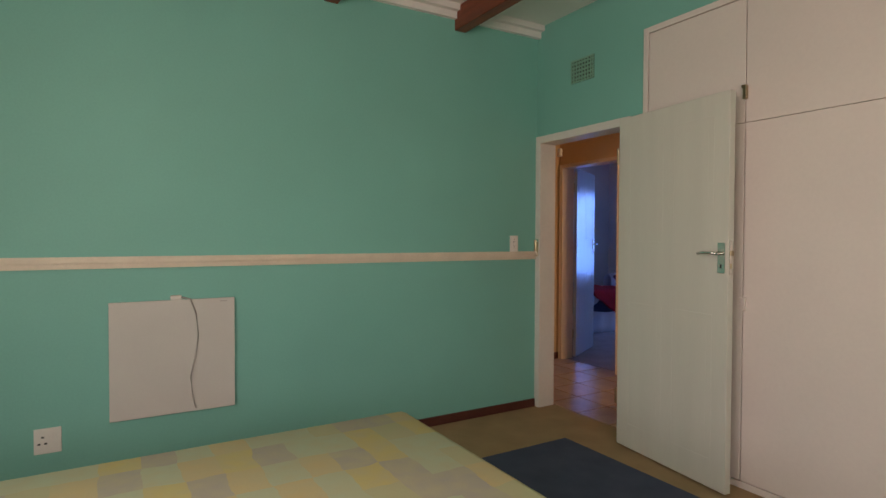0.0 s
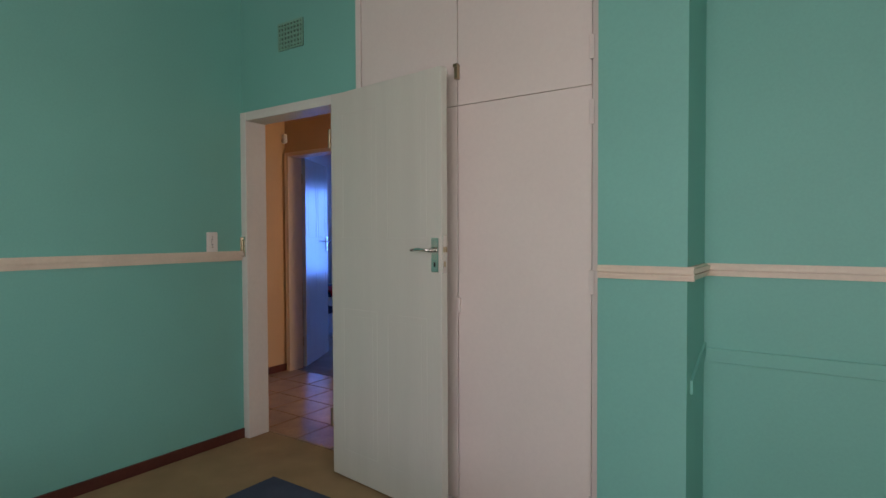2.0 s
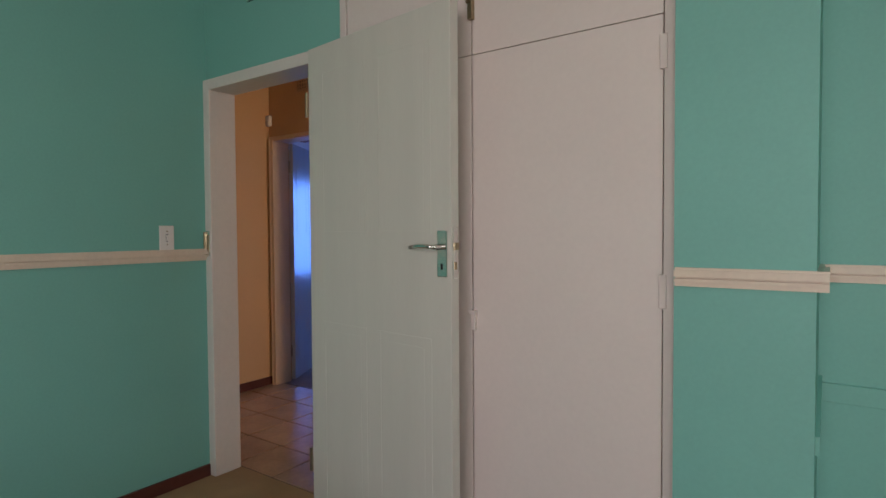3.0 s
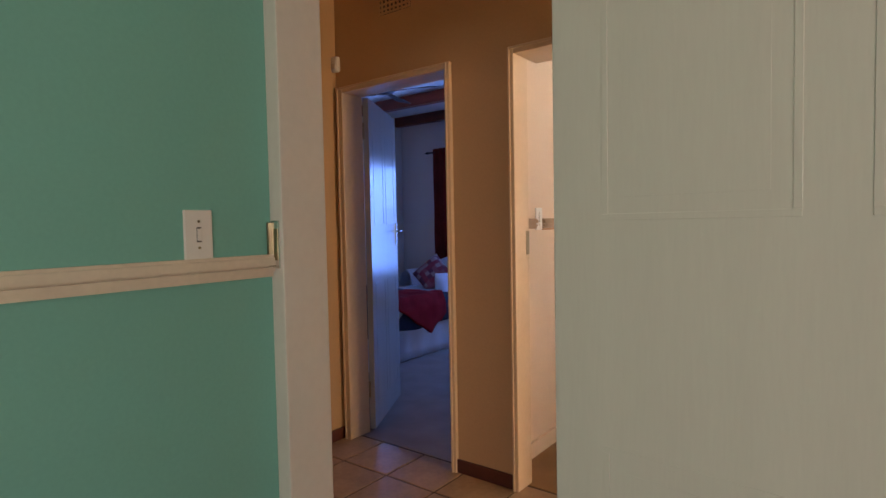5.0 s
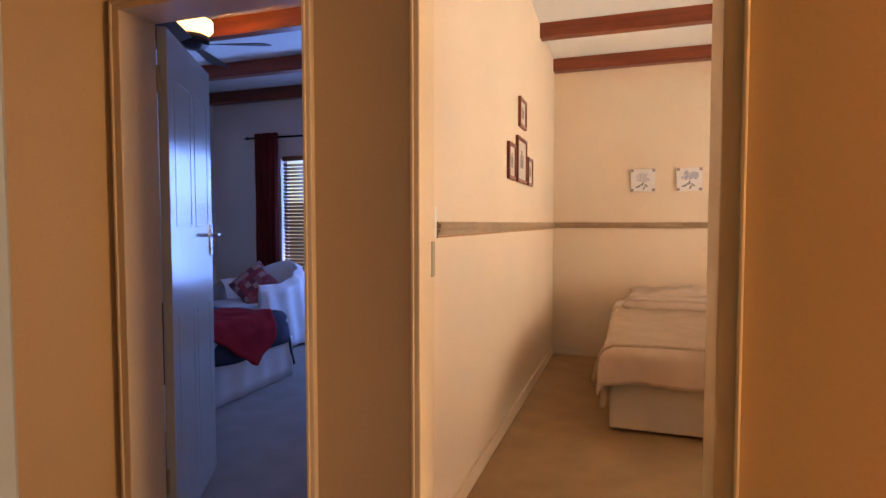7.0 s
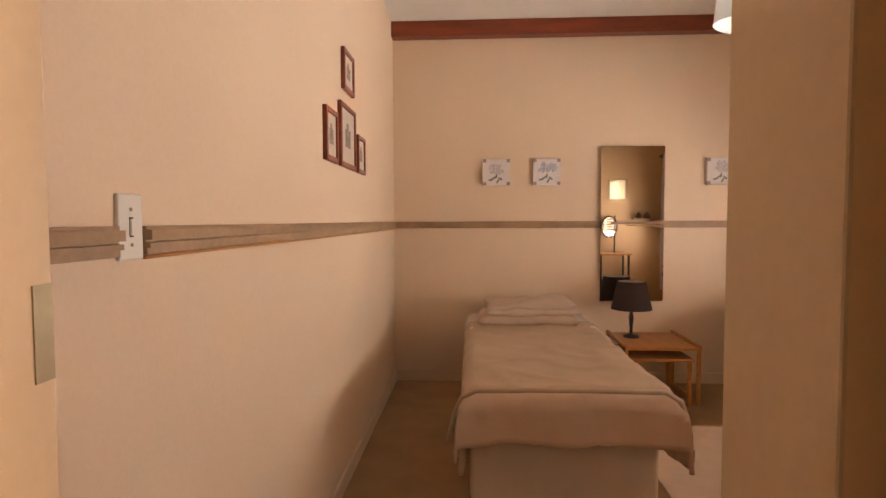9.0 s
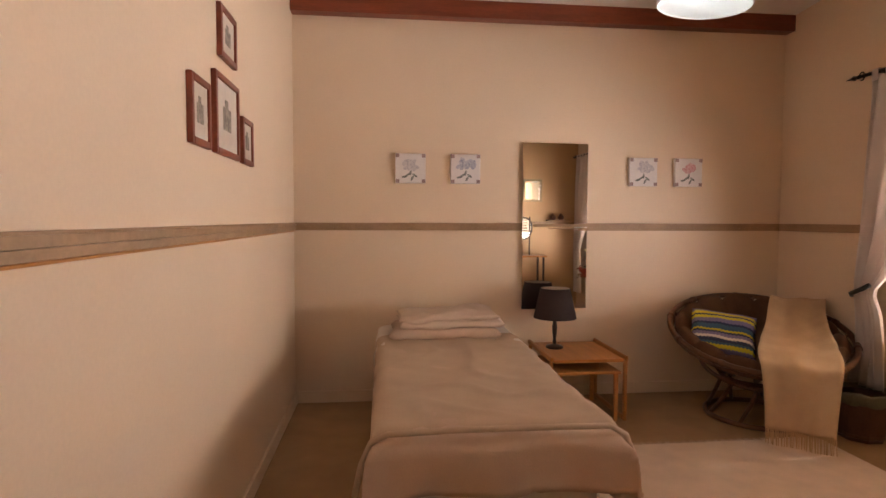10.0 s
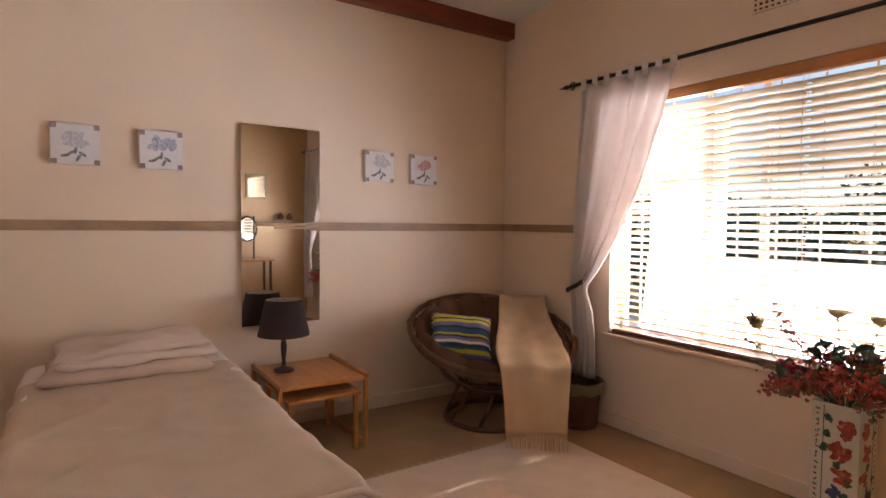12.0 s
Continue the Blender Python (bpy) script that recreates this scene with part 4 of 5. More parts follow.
def throw_fn(u, v):
    k = u * (len(T0) - 1)
    i = min(int(k), len(T0) - 2)
    p = T0[i].lerp(T0[i + 1], k - i)
    w = 0.33 + 0.09 * math.exp(-((u - 0.68) / 0.16) ** 2)
    side = Vector((0.75, -0.66, 0.0))
    s = (v - 0.5) * w
    n = 0.012 * math.sin(v * 13 + u * 2) + 0.02 * noise.noise((u * 5, v * 3, 9))
    lift = 0.025 * (abs(v - 0.5) * 2) ** 2 if 0.2 < u < 0.6 else 0.0
    return p + side * (s + 0.03) + Vector((-0.4 * n, -0.8 * n, n * 0.5 + lift))


tw = thing("throw_blanket", "tan wool throw with fringe draped over round chair", "blanket")
part("cloth", grid(throw_fn, 60, 24, 0.006), THROW, tw, smooth=True)
bm = bmesh.new()
for k in range(40):
    p = throw_fn(1.0, (k + 0.5) / 40)
    cyl(p, p + Vector((0.006 * math.sin(k * 2.3), -0.004, -0.085)), 0.0035, 0.002, 5, bm)
part("fringe", bm, THROW, tw)["kind"] = "stuff"

bn = thing("waste_bin", "dark red wooden waste bin with olive liner", "bin", (3.385, 4.31, 0), turn=20)
part("body", lathe([(0.001, 0.0), (0.118, 0.0), (0.128, 0.03), (0.150, 0.27), (0.140, 0.27), (0.110, 0.01), (0.001, 0.01)], 8), WICKER, bn)
part("hoop", lathe([(0.126, 0.022), (0.131, 0.026), (0.133, 0.044), (0.128, 0.046)], 8), CANE, bn)
bm = lathe([(0.146, 0.225), (0.154, 0.24), (0.160, 0.285), (0.157, 0.30), (0.146, 0.298), (0.132, 0.22), (0.10, 0.05)], 48)
for v in bm.verts:
    v.co += Vector((0, 0, 0.014)) * noise.noise(v.co * 22) + v.co.xy.to_3d() * 0.06 * noise.noise(v.co * 30)
part("liner", bm, LINER, bn, "olive cloth liner folded over the rim", smooth=True)

rg = thing("rug", "cream woven rug with short fringe", "rug", (1.42, 2.45, 0))
part("woven_field", cuboid(0, 1.68, 0, 1.86, 0, 0.012, bevel=0.004), RUGCREAM, rg)
bm = bmesh.new()
for k in range(110):
    x = 0.01 + k * 0.0152
    cyl((x, 1.86, 0.006), (x + 0.006 * math.sin(k * 1.9), 1.90, 0.004), 0.003, 0.002, 4, bm)
part("fringe", bm, RUGCREAM, rg)["kind"] = "stuff"

pl = thing("pendant_lamp", "pale drum pendant lamp with lit bulb", "ceiling lamp", (1.74, 3.37, 2.155))
part("shade", lathe([(0.172, 0.0), (0.172, 0.24), (0.170, 0.24), (0.170, 0.0), (0.172, 0.0)], 48), PENDANT, pl, "pale fabric drum shade", smooth=True, m=pose(0, 0, 0, 4, 5, 0))
part("shade_ring", tube([(0.172 * math.cos(a), 0.172 * math.sin(a), 0.0) for a in np.linspace(0, 2 * math.pi, 48, endpoint=False)], 0.003, 6, True), STEEL, pl, smooth=True, m=pose(0, 0, 0, 4, 5, 0))
part("bulb", lathe([(0.001, 0.10), (0.02, 0.105), (0.03, 0.13), (0.024, 0.16), (0.013, 0.185), (0.013, 0.20)], 20), BULB, pl, smooth=True)
part("holder", cyl((0, 0, 0.20), (0, 0, 0.26), 0.018), PLASTIC, pl)
part("cord", cyl((0, 0, 0.26), (0, 0, slope(3.37) - 2.155), 0.004), PLASTIC, pl)

# square vase with artificial flowers
vs = thing("floor_vase", "tall square cream vase decorated with roses", "vase", (3.19, 2.70, 0))
VW, VD, VH = 0.17, 0.17, 0.58
part("body", boxes((0, 0.012, 0, VW, 0.012, VH), (VD - 0.012, VD, 0, VW, 0.012, VH), (0.012, VD - 0.012, 0, 0.012, 0.012, VH), (0.012, VD - 0.012, VW - 0.012, VW, 0.012, VH), (0, VD, 0, VW, 0, 0.012), bevel=0.002), VASEWHITE, vs)
part("rim", boxes((-0.004, 0.014, -0.004, VW + 0.004, VH, VH + 0.008), (VD - 0.014, VD + 0.004, -0.004, VW + 0.004, VH, VH + 0.008), (0.014, VD - 0.014, -0.004, 0.014, VH, VH + 0.008), (0.014, VD - 0.014, VW - 0.014, VW + 0.004, VH, VH + 0.008), bevel=0.002), VASEWHITE, vs)


def blot(bm, rng, cy, cz, r, n, face):
    for k in range(n):
        a, q = rng.uniform(0, 6.28), r * rng.uniform(0, 0.65)
        y, z = cy + q * math.cos(a), cz + q * math.sin(a)
        d = 0.0006 + 0.00005 * k
        c = Matrix.Translation((-d, y, z)) @ pose(0, 0, 0, 0, -90, 0) if face == "x" else Matrix.Translation((y, -d, z)) @ pose(0, 0, 0, 90, 0, 0)
        bmesh.ops.create_circle(bm, cap_ends=True, segments=9, radius=1, matrix=c @ pose(0, 0, 0, 0, 0, rng.uniform(0, 360)) @ Matrix.Diagonal((r * 0.36, r * 0.22, 1, 1)))


rng = random.Random(4)
for face in ("x", "y"):
    for mat_, dots in ((DECALG, [(0.03 + 0.10 * rng.random(), 0.05 + 0.06 * k, 0.022) for k in range(9)]), (DECALR, [(0.052 + 0.014 * (k % 2), 0.50 - 0.095 * k, 0.050) for k in range(5) if k != 3]), (DECALO, [(0.050, 0.505, 0.026), (0.064, 0.410, 0.024), (0.050, 0.315, 0.024), (0.052, 0.125, 0.024)]), (DECALB, [(0.085, 0.24, 0.034), (0.04, 0.21, 0.024), (0.06, 0.07, 0.028)])):
        bm = bmesh.new()
        for cy, cz, r in dots:
            blot(bm, rng, cy, cz, r, 20, face)
        part("rose_decoration", bm, mat_, vs)
    for mat_, off in ((DECALR, 0), (DECALG, 1)):
        bm = bmesh.new()
        for k in range(12):
            blot(bm, rng, 0.148, 0.045 + 0.045 * k + 0.022 * off, 0.012, 4, face)
        part("border_decoration", bm, mat_, vs)
    part("border_line", boxes((-0.0012, -0.0004, 0.124, 0.127, 0.02, VH) if face == "x" else (0.124, 0.127, -0.0012, -0.0004, 0.02, VH)), DECALG, vs)

fl = thing("artificial_flowers", "artificial bouquet of red, rust and yellow flowers", "flowers", (3.275, 2.785, 0.45))
rng = random.Random(11)


def petals(bm, c, r, n, out):
    for k in range(n):
        a, t = rng.uniform(0, 360), rng.uniform(15, 80)
        m = Matrix.Translation(c) @ pose(0, 0, 0, 0, 0, a) @ pose(0, 0, 0, 0, -t, 0) @ Matrix.Translation((r * 0.5, 0, 0)) @ Matrix.Diagonal((r * 0.55, r * 0.42, r * 0.3, 1))
        bmesh.ops.create_icosphere(bm, subdivisions=1, radius=1, matrix=m) if out else bmesh.ops.create_circle(bm, cap_ends=True, segments=6, radius=1, matrix=m)


def spray(a, b, count, spread_r, size, material, label=""):
    """Small florets strewn along a twig from a to b, thinner towards the tip."""
    bm = bmesh.new()
    for q in range(count):
        f = rng.random()
        p = a.lerp(b, f) + Vector((rng.gauss(0, 1), rng.gauss(0, 1), rng.gauss(0, 0.8))) * spread_r * (1.15 - 0.7 * f)
        petals(bm, p, size * rng.uniform(0.7, 1.15), 4, False)
    part("blossom_spray", bm, material, fl, label)


def stem(top, bow=0.05):
    base = Vector((rng.uniform(-0.03, 0.03), rng.uniform(-0.03, 0.03), -0.42))
    neck = Vector((top.x * 0.18, top.y * 0.18, 0.13))
    part("stem", tube([base, neck, neck.lerp(top, 0.6) + Vector((0, 0, bow)), top], 0.0022, 5), LEAF, fl)
    return neck.lerp(top, 0.5) + Vector((0, 0, bow * 0.8))


# the broad low mass of sprays
for k in range(54):
    y = -0.30 + 0.62 * ((k * 0.618) % 1.0)
    x = rng.uniform(-0.20, 0.11)
    z = 0.310 - 1.35 * (abs(y) ** 1.75) + rng.uniform(-0.09, 0.07) - 0.5 * max(0.0, -x - 0.08)
    top = Vector((x, y, max(z, 0.15)))
    mid = stem(top)
    spray(mid, top, 30, 0.024, 0.017, (BLOOMRED, BLOOMORANGE, BLOOMRED, BLOOMDEEP, BLOOMRED, BLOOMTAN)[k % 6])
# tall twigs standing clear of the mass
for top, n_, material in ((Vector((-0.06, 0.265, 0.505)), 24, BLOOMRED), (Vector((-0.08, 0.235, 0.43)), 20, BLOOMORANGE), (Vector((-0.06, 0.40, 0.245)), 18, BLOOMTAN), (Vector((-0.05, 0.385, 0.33)), 16, BLOOMTAN), (Vector((-0.04, -0.20, 0.46)), 22, BLOOMRED), (Vector((0.02, -0.27, 0.40)), 22, BLOOMORANGE)):
    mid = stem(top, 0.02)
    spray(mid, top, n_, 0.014, 0.015, material)
# one dried head and the yellow roses
top = Vector((-0.07, 0.335, 0.405))
stem(top, 0.02)
bm = bmesh.new()
for q in range(26):
    petals(bm, top + Vector((rng.gauss(0, 0.010), rng.gauss(0, 0.012), rng.gauss(0, 0.010))), 0.036, 1, False)
part("dried_bloom", bm, BLOOMTAN, fl, "dried tan bloom")
for top in (Vector((-0.09, 0.005, 0.485)), Vector((-0.09, -0.135, 0.475)), Vector((0.06, -0.22, 0.43))):
    stem(top, 0.01)
    rose = []
    for ring_n, r, tilt in ((3, 0.020, 72), (5, 0.036, 48), (6, 0.050, 20)):
        for q in range(ring_n):
            rose.append((r, tilt + rng.uniform(-8, 8), 360 * q / ring_n + rng.uniform(-12, 12) + tilt))
    bm = bmesh.new()
    for r, tilt, a in rose:
        g = grid(lambda u, v: (u * r, (v - 0.5) * r * 1.25 * math.sin(math.pi * (0.18 + 0.70 * u)), 0.25 * r * math.sin(u * 2.4) + 0.5 * r * (v - 0.5) ** 2), 5, 4)
        bmesh.ops.transform(g, matrix=Matrix.Translation(top) @ pose(0, 0, 0, 0, 0, a) @ pose(0, 0, 0, 0, -tilt, 0), verts=g.verts)
        me = bpy.data.meshes.new("petal")
        g.to_mesh(me)
        g.free()
        bm.from_mesh(me)
        bpy.data.meshes.remove(me)
    part("rose", bm, BLOOMYELLOW, fl, "pale yellow rose", smooth=True)
for k in range(34):
    y = rng.uniform(-0.22, 0.20)
    p = Vector((rng.uniform(-0.17, 0.08), y, 0.30 - 1.2 * abs(y) ** 1.75 + rng.uniform(-0.10, 0.06)))
    if k < 6:
        p = Vector((-0.08, -0.12 + 0.035 * k, 0.31 + 0.02 * (k % 3)))
    L = rng.uniform(0.06, 0.10)
    bm = grid(lambda u, v: (u * L, (v - 0.5) * L * 0.55 * math.sin(math.pi * min(1, u * 0.96 + 0.02)), 0.02 * math.sin(u * 3) + 0.3 * abs(v - 0.5) * 0.036), 6, 2)
    part("leaf", bm, LEAF, fl, m=Matrix.Translation(p) @ pose(0, 0, 0, rng.uniform(-40, 40), rng.uniform(-60, 30), rng.uniform(0, 360)))

# things by the doorway wall, seen in the mirror
ws = thing("washstand", "small wooden washstand with a round swivel mirror", "washstand", (2.74, 1.66, 0))
part("top", cuboid(-0.24, 0.24, -0.14, 0.16, 0.80, 0.825, bevel=0.006), PINE, ws)
for x in (-0.21, 0.185):
    for y in (-0.12, 0.115):
        part("leg", cuboid(x, x + 0.026, y, y + 0.026, 0, 0.80, bevel=0.004), EBONY, ws)
part("shelf", cuboid(-0.19, 0.19, -0.10, 0.12, 0.28, 0.30, bevel=0.003), PINE, ws)
part("post", cyl((0.05, -0.05, 0.825), (0.05, -0.05, 1.36), 0.010), EBONY, ws)
part("arm", cyl((0.05, -0.05, 1.18), (-0.06, -0.05, 1.18), 0.006), EBONY, ws)
SWIVEL = Matrix.Translation((-0.035, -0.03, 0)) @ pose(0, 0, 0, 0, 0, -14) @ Matrix.Translation((0.10, 0.03, 0))
part("mirror_rim", tube([(-0.10 + 0.125 * math.cos(a), -0.03, 1.20 + 0.15 * math.sin(a)) for a in np.linspace(0, 2 * math.pi, 32, endpoint=False)], 0.011, 8, True), EBONY, ws, smooth=True, m=SWIVEL)
bm = bmesh.new()
bmesh.ops.create_circle(bm, cap_ends=True, segments=32, radius=1, matrix=pose(-0.10, -0.028, 1.20, -90, 0, 0) @ Matrix.Diagonal((0.122, 0.147, 1, 1)))
part("mirror_glass", bm, MIRROR, ws, m=SWIVEL)
gp = thing("picture_frame", "gilt framed picture on the cream wall", "picture", (2.86, 1.50, 1.74))
part("frame", boxes((-0.14, 0.14, 0, 0.02, 0.13, 0.16), (-0.14, 0.14, 0, 0.02, -0.16, -0.13), (-0.14, -0.11, 0, 0.02, -0.13, 0.13), (0.11, 0.14, 0, 0.02, -0.13, 0.13), bevel=0.003), BRASS, gp)
part("glass", cuboid(-0.11, 0.11, 0, 0.006, -0.13, 0.13), MIRROR, gp)
cs = solo("wall_shelf", cuboid(3.06, 3.40, 1.525, 1.64, 1.30, 1.322, bevel=0.003), TRIMWOOD, "narrow brown wall shelf", "shelf")
for x in (3.15, 3.27):
    solo("ornament", lathe([(0.001, 0), (0.035, 0.0), (0.045, 0.03), (0.03, 0.06), (0.018, 0.075), (0.022, 0.085), (0.001, 0.086)], 16, (x, 1.57, 1.322)), CANE, "small round brown ornament on the shelf", "ornament", True)

# ---- structure: blue-lit bedroom ----
structure("floor_blue_room", cuboid(-4.6, -0.25, 1.40, 5.75, -0.1, 0.0), CARPET_B, "grey fitted carpet")
structure("wall_blue_west", cuboid(-4.6, -4.45, 1.50, 5.60, 0, 3.2), BLUEWALL, "pale painted wall")
structure("wall_blue_south", boxes((-4.6, -1.32, 1.40, 1.50, 0, 3.2)), BLUEWALL, "pale painted wall")
structure("wall_blue_north", boxes((-4.6, -3.46, 5.60, 5.75, 0, 3.2), (-1.15, -0.25, 5.60, 5.75, 0, 3.2), (-3.46, -1.15, 5.60, 5.75, 0, 0.62), (-3.46, -1.15, 5.60, 5.75, 2.10, 3.2)), BLUEWALL, "pale painted wall with window opening")
structure("wall_blue_east", boxes((-0.256, -0.25, 1.52, 5.60, 0, 3.2)), BLUEWALL, "pale painted wall")
structure("ceiling_blue_room", cuboid(-4.6, -0.256, 1.50, 5.75, 2.90, 3.0), PLASTER, "white boarded ceiling")
for y in (5.50, 4.50, 3.48, 2.46):
    b = thing("ceiling_beam", "dark red-brown wooden ceiling beam", "beam", group="blue room ceiling beams")
    part("timber", cuboid(-4.45, -0.26, y - 0.05, y + 0.05, 2.76, 2.899, bevel=0.006), BEAM, b)
w2 = tagged(new("window_2"), "window with a dark wooden slatted blind", kind="structure")
part("window_frame", boxes((-3.46, -3.42, 5.67, 5.70, 0.62, 2.10), (-2.28, -2.24, 5.67, 5.70, 0.62, 2.10), (-3.42, -2.28, 5.67, 5.70, 0.62, 0.66), (-3.42, -2.28, 5.67, 5.70, 2.06, 2.10), (-1.19, -1.15, 5.67, 5.70, 0.62, 2.10)), STEEL, w2)
part("window_sill", cuboid(-3.48, -1.13, 5.56, 5.66, 0.595, 0.62, bevel=0.004), BLUEWALL, w2)
bb = thing("venetian_blind", "dark wooden slatted blind lowered over window", "blind")
part("headrail", cuboid(-3.44, -2.26, 5.60, 5.65, 2.04, 2.095, bevel=0.003), SLATDARK, bb)
sl2 = cuboid(-3.435, -2.265, -0.024, 0.024, -0.0015, 0.0015)
slat2 = bpy.data.meshes.new("slat")
sl2.to_mesh(slat2)
slat2.materials.append(SLATDARK)
for k in range(32):
    o = new("slat", slat2)
    o.parent = bb
    o.matrix_basis = pose(0, 5.625, 0.655 + k * 0.043, -28 if k > 20 else -46, 0, 0)
r2 = thing("curtain_rod", "dark curtain rod with pointed finial", "curtain rod")
part("pole", cyl((-3.84, 5.52, 2.32), (-0.9, 5.52, 2.32), 0.012), IRON, r2)
part("finial", lathe([(0.002, 0), (0.016, 0.02), (0.02, 0.04), (0.012, 0.06), (0.001, 0.10)], 12), IRON, r2, smooth=True, m=pose(-3.84, 5.52, 2.32, 0, -90, 0))
rc = thing("curtain", "dark red curtain hanging from rod", "curtain")


def redc(u, v):
    return (-3.76 + 0.32 * u, 5.50 + 0.035 * math.sin(u * 26) * (0.6 + 0.4 * v) + 0.01 * noise.noise((u * 3, v * 4, 0)), 2.37 - 2.33 * v)


part("cloth", grid(redc, 60, 30, 0.003), REDCURT, rc, smooth=True)

bd = thing("door", "open cream moulded panel door with lever handle", "door", (-1.135, 1.475, 0.012), turn=119)
part("leaf", cuboid(0, 0.70, -0.036, 0.0, 0, 2.03, bevel=0.003), DOORGLOSS, bd)
for x0, x1 in ((0.08, 0.32), (0.38, 0.62)):
    for z0, z1 in ((0.14, 0.90), (1.26, 1.86)):
        part("panel_moulding", ring(x0, x1, z0, z1, -0.036), DOORGLOSS, bd)
handle(bd, 0.655, -0.036, 1.215)
for z in (0.2, 1.78):
    part("hinge", cyl((-0.006, -0.004, z), (-0.006, -0.004, z + 0.1), 0.008), BRASS, bd)

b2 = thing("bed", "bed with navy duvet and white valance", "bed", (-4.08, 2.41, 0))
part("base", cuboid(0, 1.95, 0, 1.36, 0.05, 0.32, bevel=0.01), SHEET, b2)
bm = grid(lambda u, v: (1.97 + 0.007 * math.sin(v * 38) + 0.01 * noise.noise((v * 9, u, 0)), -0.02 + v * 1.40, 0.34 - 0.335 * u), 4, 80, 0.004)
part("valance", bm, DRAPE, b2, "white gathered valance", smooth=True)
bm = grid(lambda u, v: (u * 1.97, 1.385 + 0.015 * math.sin(u * 55), 0.34 - 0.335 * v), 80, 4, 0.004)
part("valance", bm, DRAPE, b2, smooth=True)
part("mattress", cuboid(0, 1.96, 0, 1.37, 0.32, 0.52, bevel=0.05), DRAPE, b2, smooth=True)


def duvet(u, v):
    x, y = -0.02 + u * 2.20, -0.12 + v * 1.64
    ex, ey = max(0, x - 1.94), max(0, y - 1.34)
    z = 0.56 - 1.1 * ex - 1.1 * ey + 0.02 * noise.noise((x * 4, y * 4, 2))
    return (min(x, 1.94) + 0.25 * ex + 0.02 * math.sin(y * 12) * min(1, ex * 9), min(y, 1.34) + 0.3 * ey, z)


part("duvet", grid(duvet, 50, 40, 0.02), NAVY, b2, "navy blue duvet", smooth=True)


def redt(u, v):
    """A cloth laid from the bed top over the foot end, its corner hanging to a point."""
    y = 0.36 + v * 0.72
    drop = 0.06 + 0.30 * max(0.0, 1 - abs(v - 0.62) / 0.62) ** 0.8
    s = u * (0.48 + drop)
    over = max(0.0, s - 0.48)
    z = 0.595 - over + 0.014 * noise.noise((s * 6, y * 6, 5)) + 0.006 * math.sin(y * 30)
    return (1.50 + min(s, 0.48) + 0.20 * min(over, 0.10) + 0.10 * over + 0.03 * min(1, over * 9), y + (0.5 - v) * 0.25 * over, z)


rt = thing("throw_blanket", "red throw with a corner hanging over the bed end", "blanket", (-4.08, 2.41, 0))
part("cloth", grid(redt, 30, 24, 0.02), RED, rt, smooth=True)

ac = thing("armchair", "tub armchair under a white draped cover", "armchair", (-3.29, 4.84, 0), turn=-24)


def tub(u, v):
    """The cover over back and arms: u round the back, v from the inside over the top to the hem."""
    a = math.radians(-25 + 230 * u)
    back = max(0, math.sin(a))
    top = 0.66 + 0.20 * back**1.5
    prof = ((0.36, 0.42), (0.40, top - 0.06), (0.46, top), (0.54, top - 0.06), (0.60, 0.35), (0.63, 0.03))
    k = v * 5
    i = min(int(k), 4)
    f = k - i
    r = prof[i][0] * (1 - f) + prof[i + 1][0] * f
    z = prof[i][1] * (1 - f) + prof[i + 1][1] * f
    r += (0.02 * math.sin(a * 16) * v + 0.02 * noise.noise((a * 3, v * 4, 7)))
    return (r * math.cos(a) * 1.02, r * math.sin(a) * 0.95, z)


part("cover", grid(tub, 110, 30, 0.008), DRAPE, ac, "white draped cotton cover", smooth=True)
part("seat", cuboid(-0.38, 0.38, -0.42, 0.36, 0.10, 0.44, bevel=0.06), DRAPE, ac, smooth=True)
part("front_skirt", grid(lambda u, v: (-0.55 + 1.1 * u, -0.42 - 0.02 * math.sin(u * 40) * v, 0.44 - 0.42 * v), 60, 8, 0.006), DRAPE, ac, smooth=True)
for x in (-0.45, 0.45):
    for y in (-0.3, 0.3):
        part("leg", cyl((x, y, 0), (x, y, 0.12), 0.025), EBONY, ac)
fc = thing("cushion", "floral cushion in red and pink", "cushion", (-3.24, 4.78, 0.62))
part("cover", pillow(0.42, 0.42, 0.15, 16, 0.01, 1.0), FLORAL, fc, smooth=True, m=pose(0, 0, 0, 62, 0, 15) @ pose(0, 0, 0, 0, 0, 45))

cf = thing("ceiling_fan", "dark ceiling fan with a lit warm lamp", "ceiling fan", (-2.25, 2.87, 0))
part("rod", cyl((0, 0, 2.70), (0, 0, 2.90), 0.012), IRON, cf)
part("motor", lathe([(0.001, 2.47), (0.07, 2.48), (0.11, 2.51), (0.11, 2.555), (0.10, 2.56), (0.001, 2.561)], 28), FANWOOD, cf, smooth=True)
part("lamp_bowl", lathe([(0.10, 2.56), (0.135, 2.60), (0.135, 2.66)], 28), FANGLASS, cf, "lit frosted bowl", smooth=True)
for k in range(4):
    a = 20 + 90 * k
    bl = part("blade", grid(lambda u, v: (0.10 + 0.42 * u, (v - 0.5) * (0.09 + 0.07 * u) * (1 if u < 0.9 else 0.8), (v - 0.5) * 0.03), 8, 3, 0.006), FANWOOD, cf, m=pose(0, 0, 2.50, 0, 0, a))

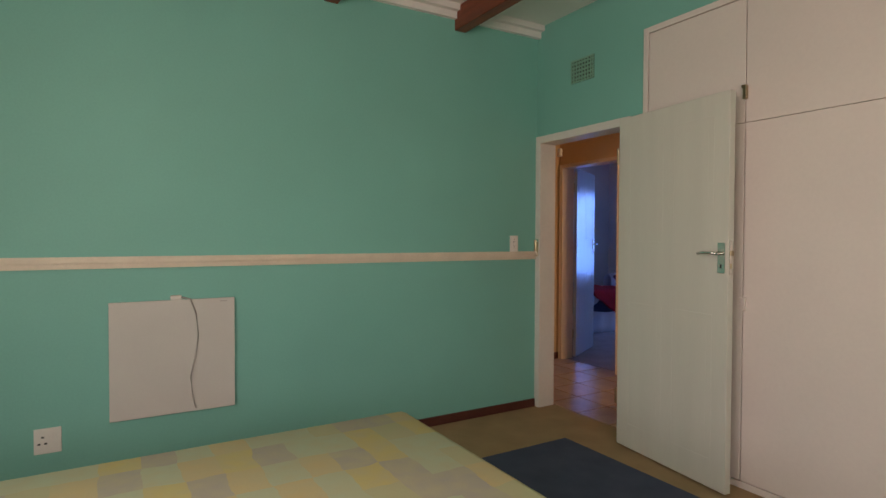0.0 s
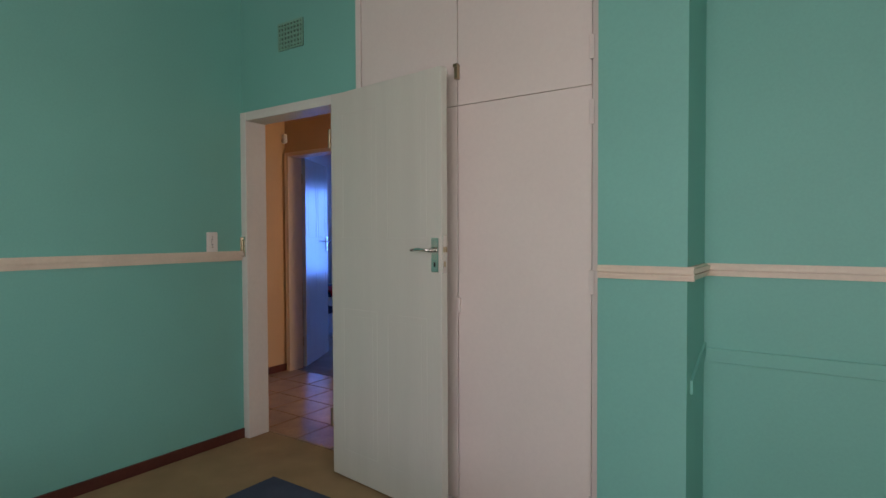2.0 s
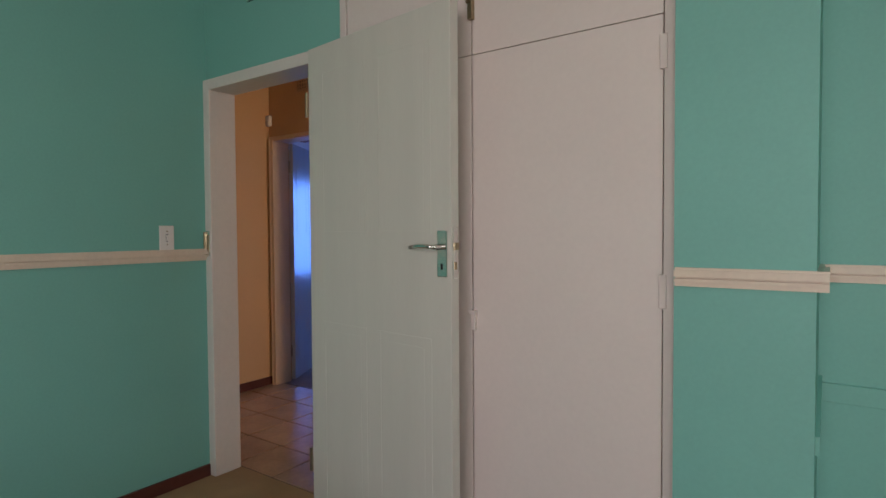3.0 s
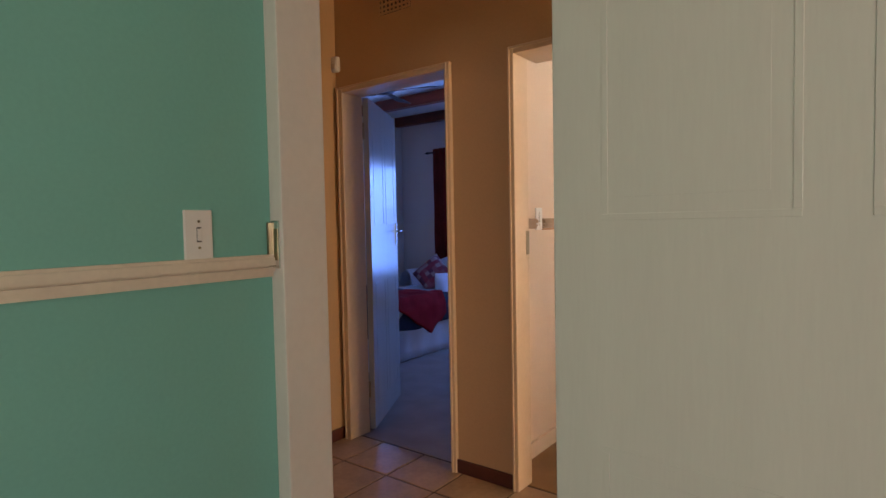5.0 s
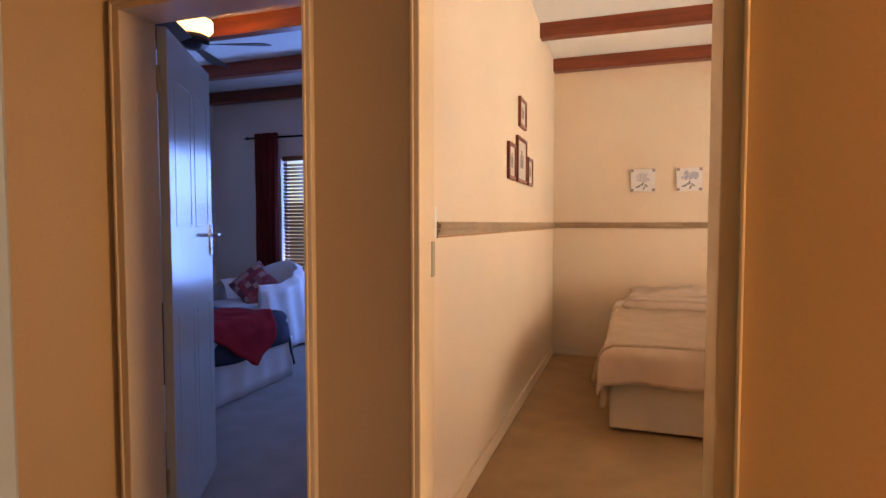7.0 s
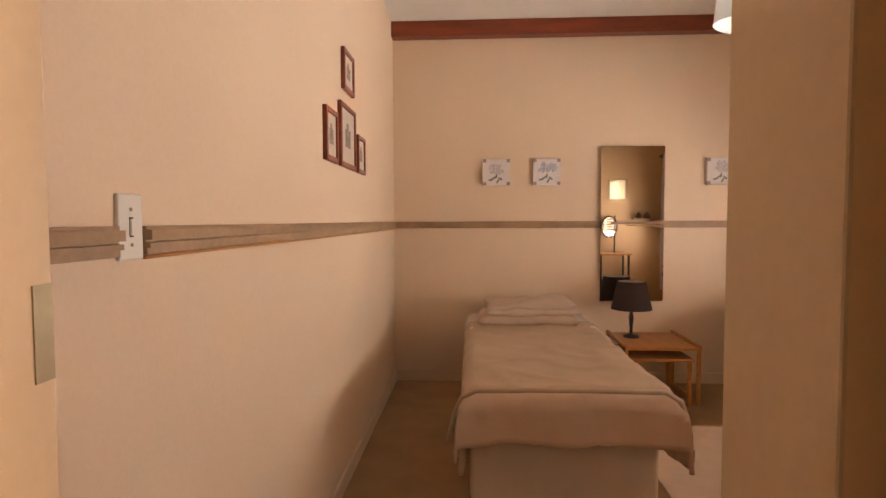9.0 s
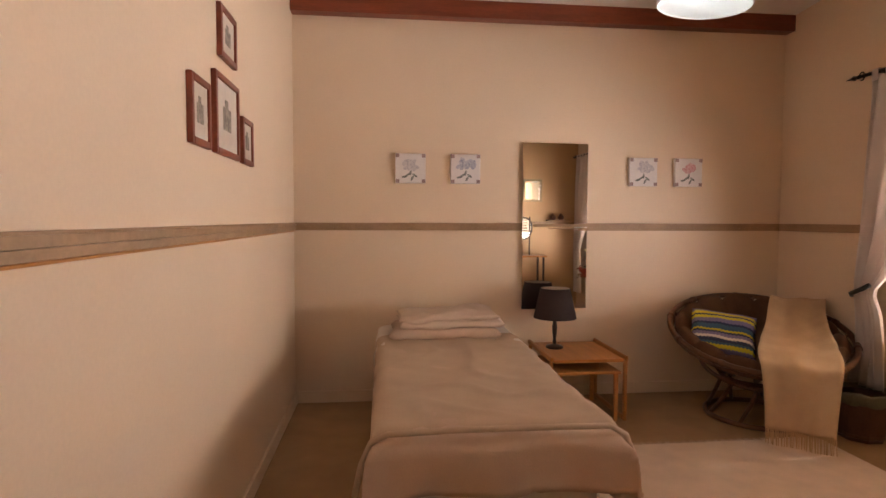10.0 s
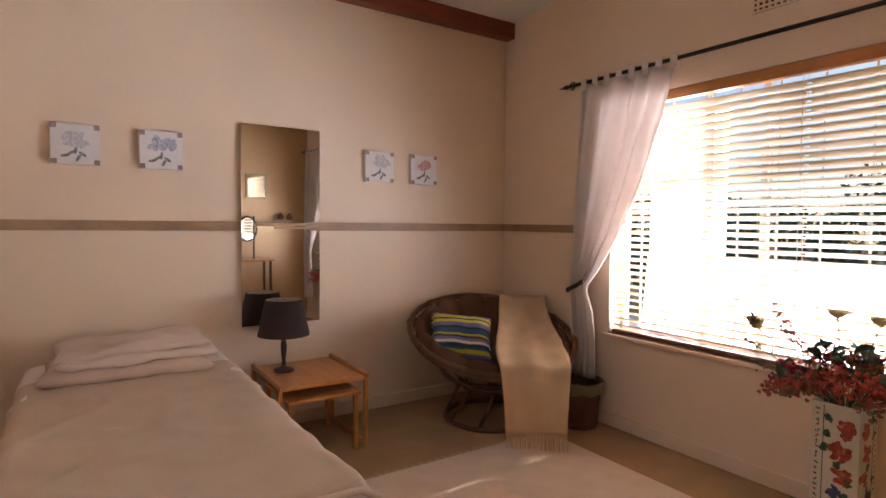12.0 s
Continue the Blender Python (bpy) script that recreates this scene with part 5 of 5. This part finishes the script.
# ---- outside ----
structure("ground", cuboid(-60, 60, -60, 60, -0.35, -0.25), mat("garden_ground", (0.16, 0.13, 0.08), 0.95, vary=0.2, scale=0.6, fine=20, bump=0.4), "bare garden ground")
structure("pavement", cuboid(3.76, 8.2, -1.0, 9.0, -0.25, -0.15, bevel=0.01), mat("pale_paving", (0.62, 0.60, 0.56), 0.85, vary=0.10, scale=0.8, fine=25, bump=0.3), "pale concrete paving outside the window")
HEDGE = mat("garden_leaf", (0.05, 0.09, 0.05), 0.6, vary=0.3, scale=14, fine=60, translucent=0.3)
rng = random.Random(21)
for cy, cx, r, hgt in ((0.6, 10.2, 1.3, 2.3), (2.6, 9.8, 1.2, 2.0), (4.6, 10.4, 1.3, 2.5), (6.4, 9.9, 1.2, 1.9), (8.3, 10.5, 1.4, 2.4), (10.4, 10.2, 1.3, 2.1)):
    sh = thing("garden_shrub", "dense dark green garden shrub beyond the paving", "shrub", (cx, cy, -0.25), group="garden shrubs")
    for k in range(5):
        a = 1.3 * k
        part("limb", tube([(0.05 * math.cos(a), 0.05 * math.sin(a), 0), (0.3 * r * math.cos(a), 0.3 * r * math.sin(a), 0.4 * hgt), (0.5 * r * math.cos(a), 0.5 * r * math.sin(a), 0.8 * hgt)], 0.022, 6), WICKER, sh)
    vs_, fs_ = [], []
    for k in range(2600):
        a, b, q = rng.uniform(0, 6.283), rng.uniform(-1, 1), rng.uniform(0.55, 1.0) ** 0.5
        c = Vector((r * q * math.cos(a) * (1 - b * b) ** 0.5, r * q * math.sin(a) * (1 - b * b) ** 0.5, hgt * (0.52 + 0.46 * q * b)))
        c += Vector((1, 1, 1)) * 0.35 * noise.noise(c * 1.7 + Vector((cy, 0, 0)))
        m = pose(*c, rng.uniform(-70, 70), rng.uniform(-70, 70), rng.uniform(0, 360))
        i = len(vs_)
        vs_ += [m @ Vector(p) for p in ((-0.075, 0, 0), (0, -0.03, 0.008), (0.085, 0, 0), (0, 0.03, 0.008))]
        fs_.append((i, i + 1, i + 2, i + 3))
    me = bpy.data.meshes.new("crown")
    me.from_pydata(vs_, [], fs_)
    me.materials.append(HEDGE)
    cr = new("crown", me)
    cr.parent = sh
    cr["kind"] = "stuff"

# ---- hall floor tiles ----
tile_bm = cuboid(-0.149, 0.149, -0.149, 0.149, 0, 0.007, bevel=0.003)
tile_me = bpy.data.meshes.new("tile")
tile_bm.to_mesh(tile_me)
tile_me.materials.append(TILE)
hall_floor = bpy.data.objects["floor_hall"]
for i in range(15):
    for j in range(4):
        o = new("tile", tile_me)
        o.parent = hall_floor
        o.matrix_basis = pose(-1.095 + i * 0.310, 0.300 + j * 0.310, -0.0045, 0, 0, 0)
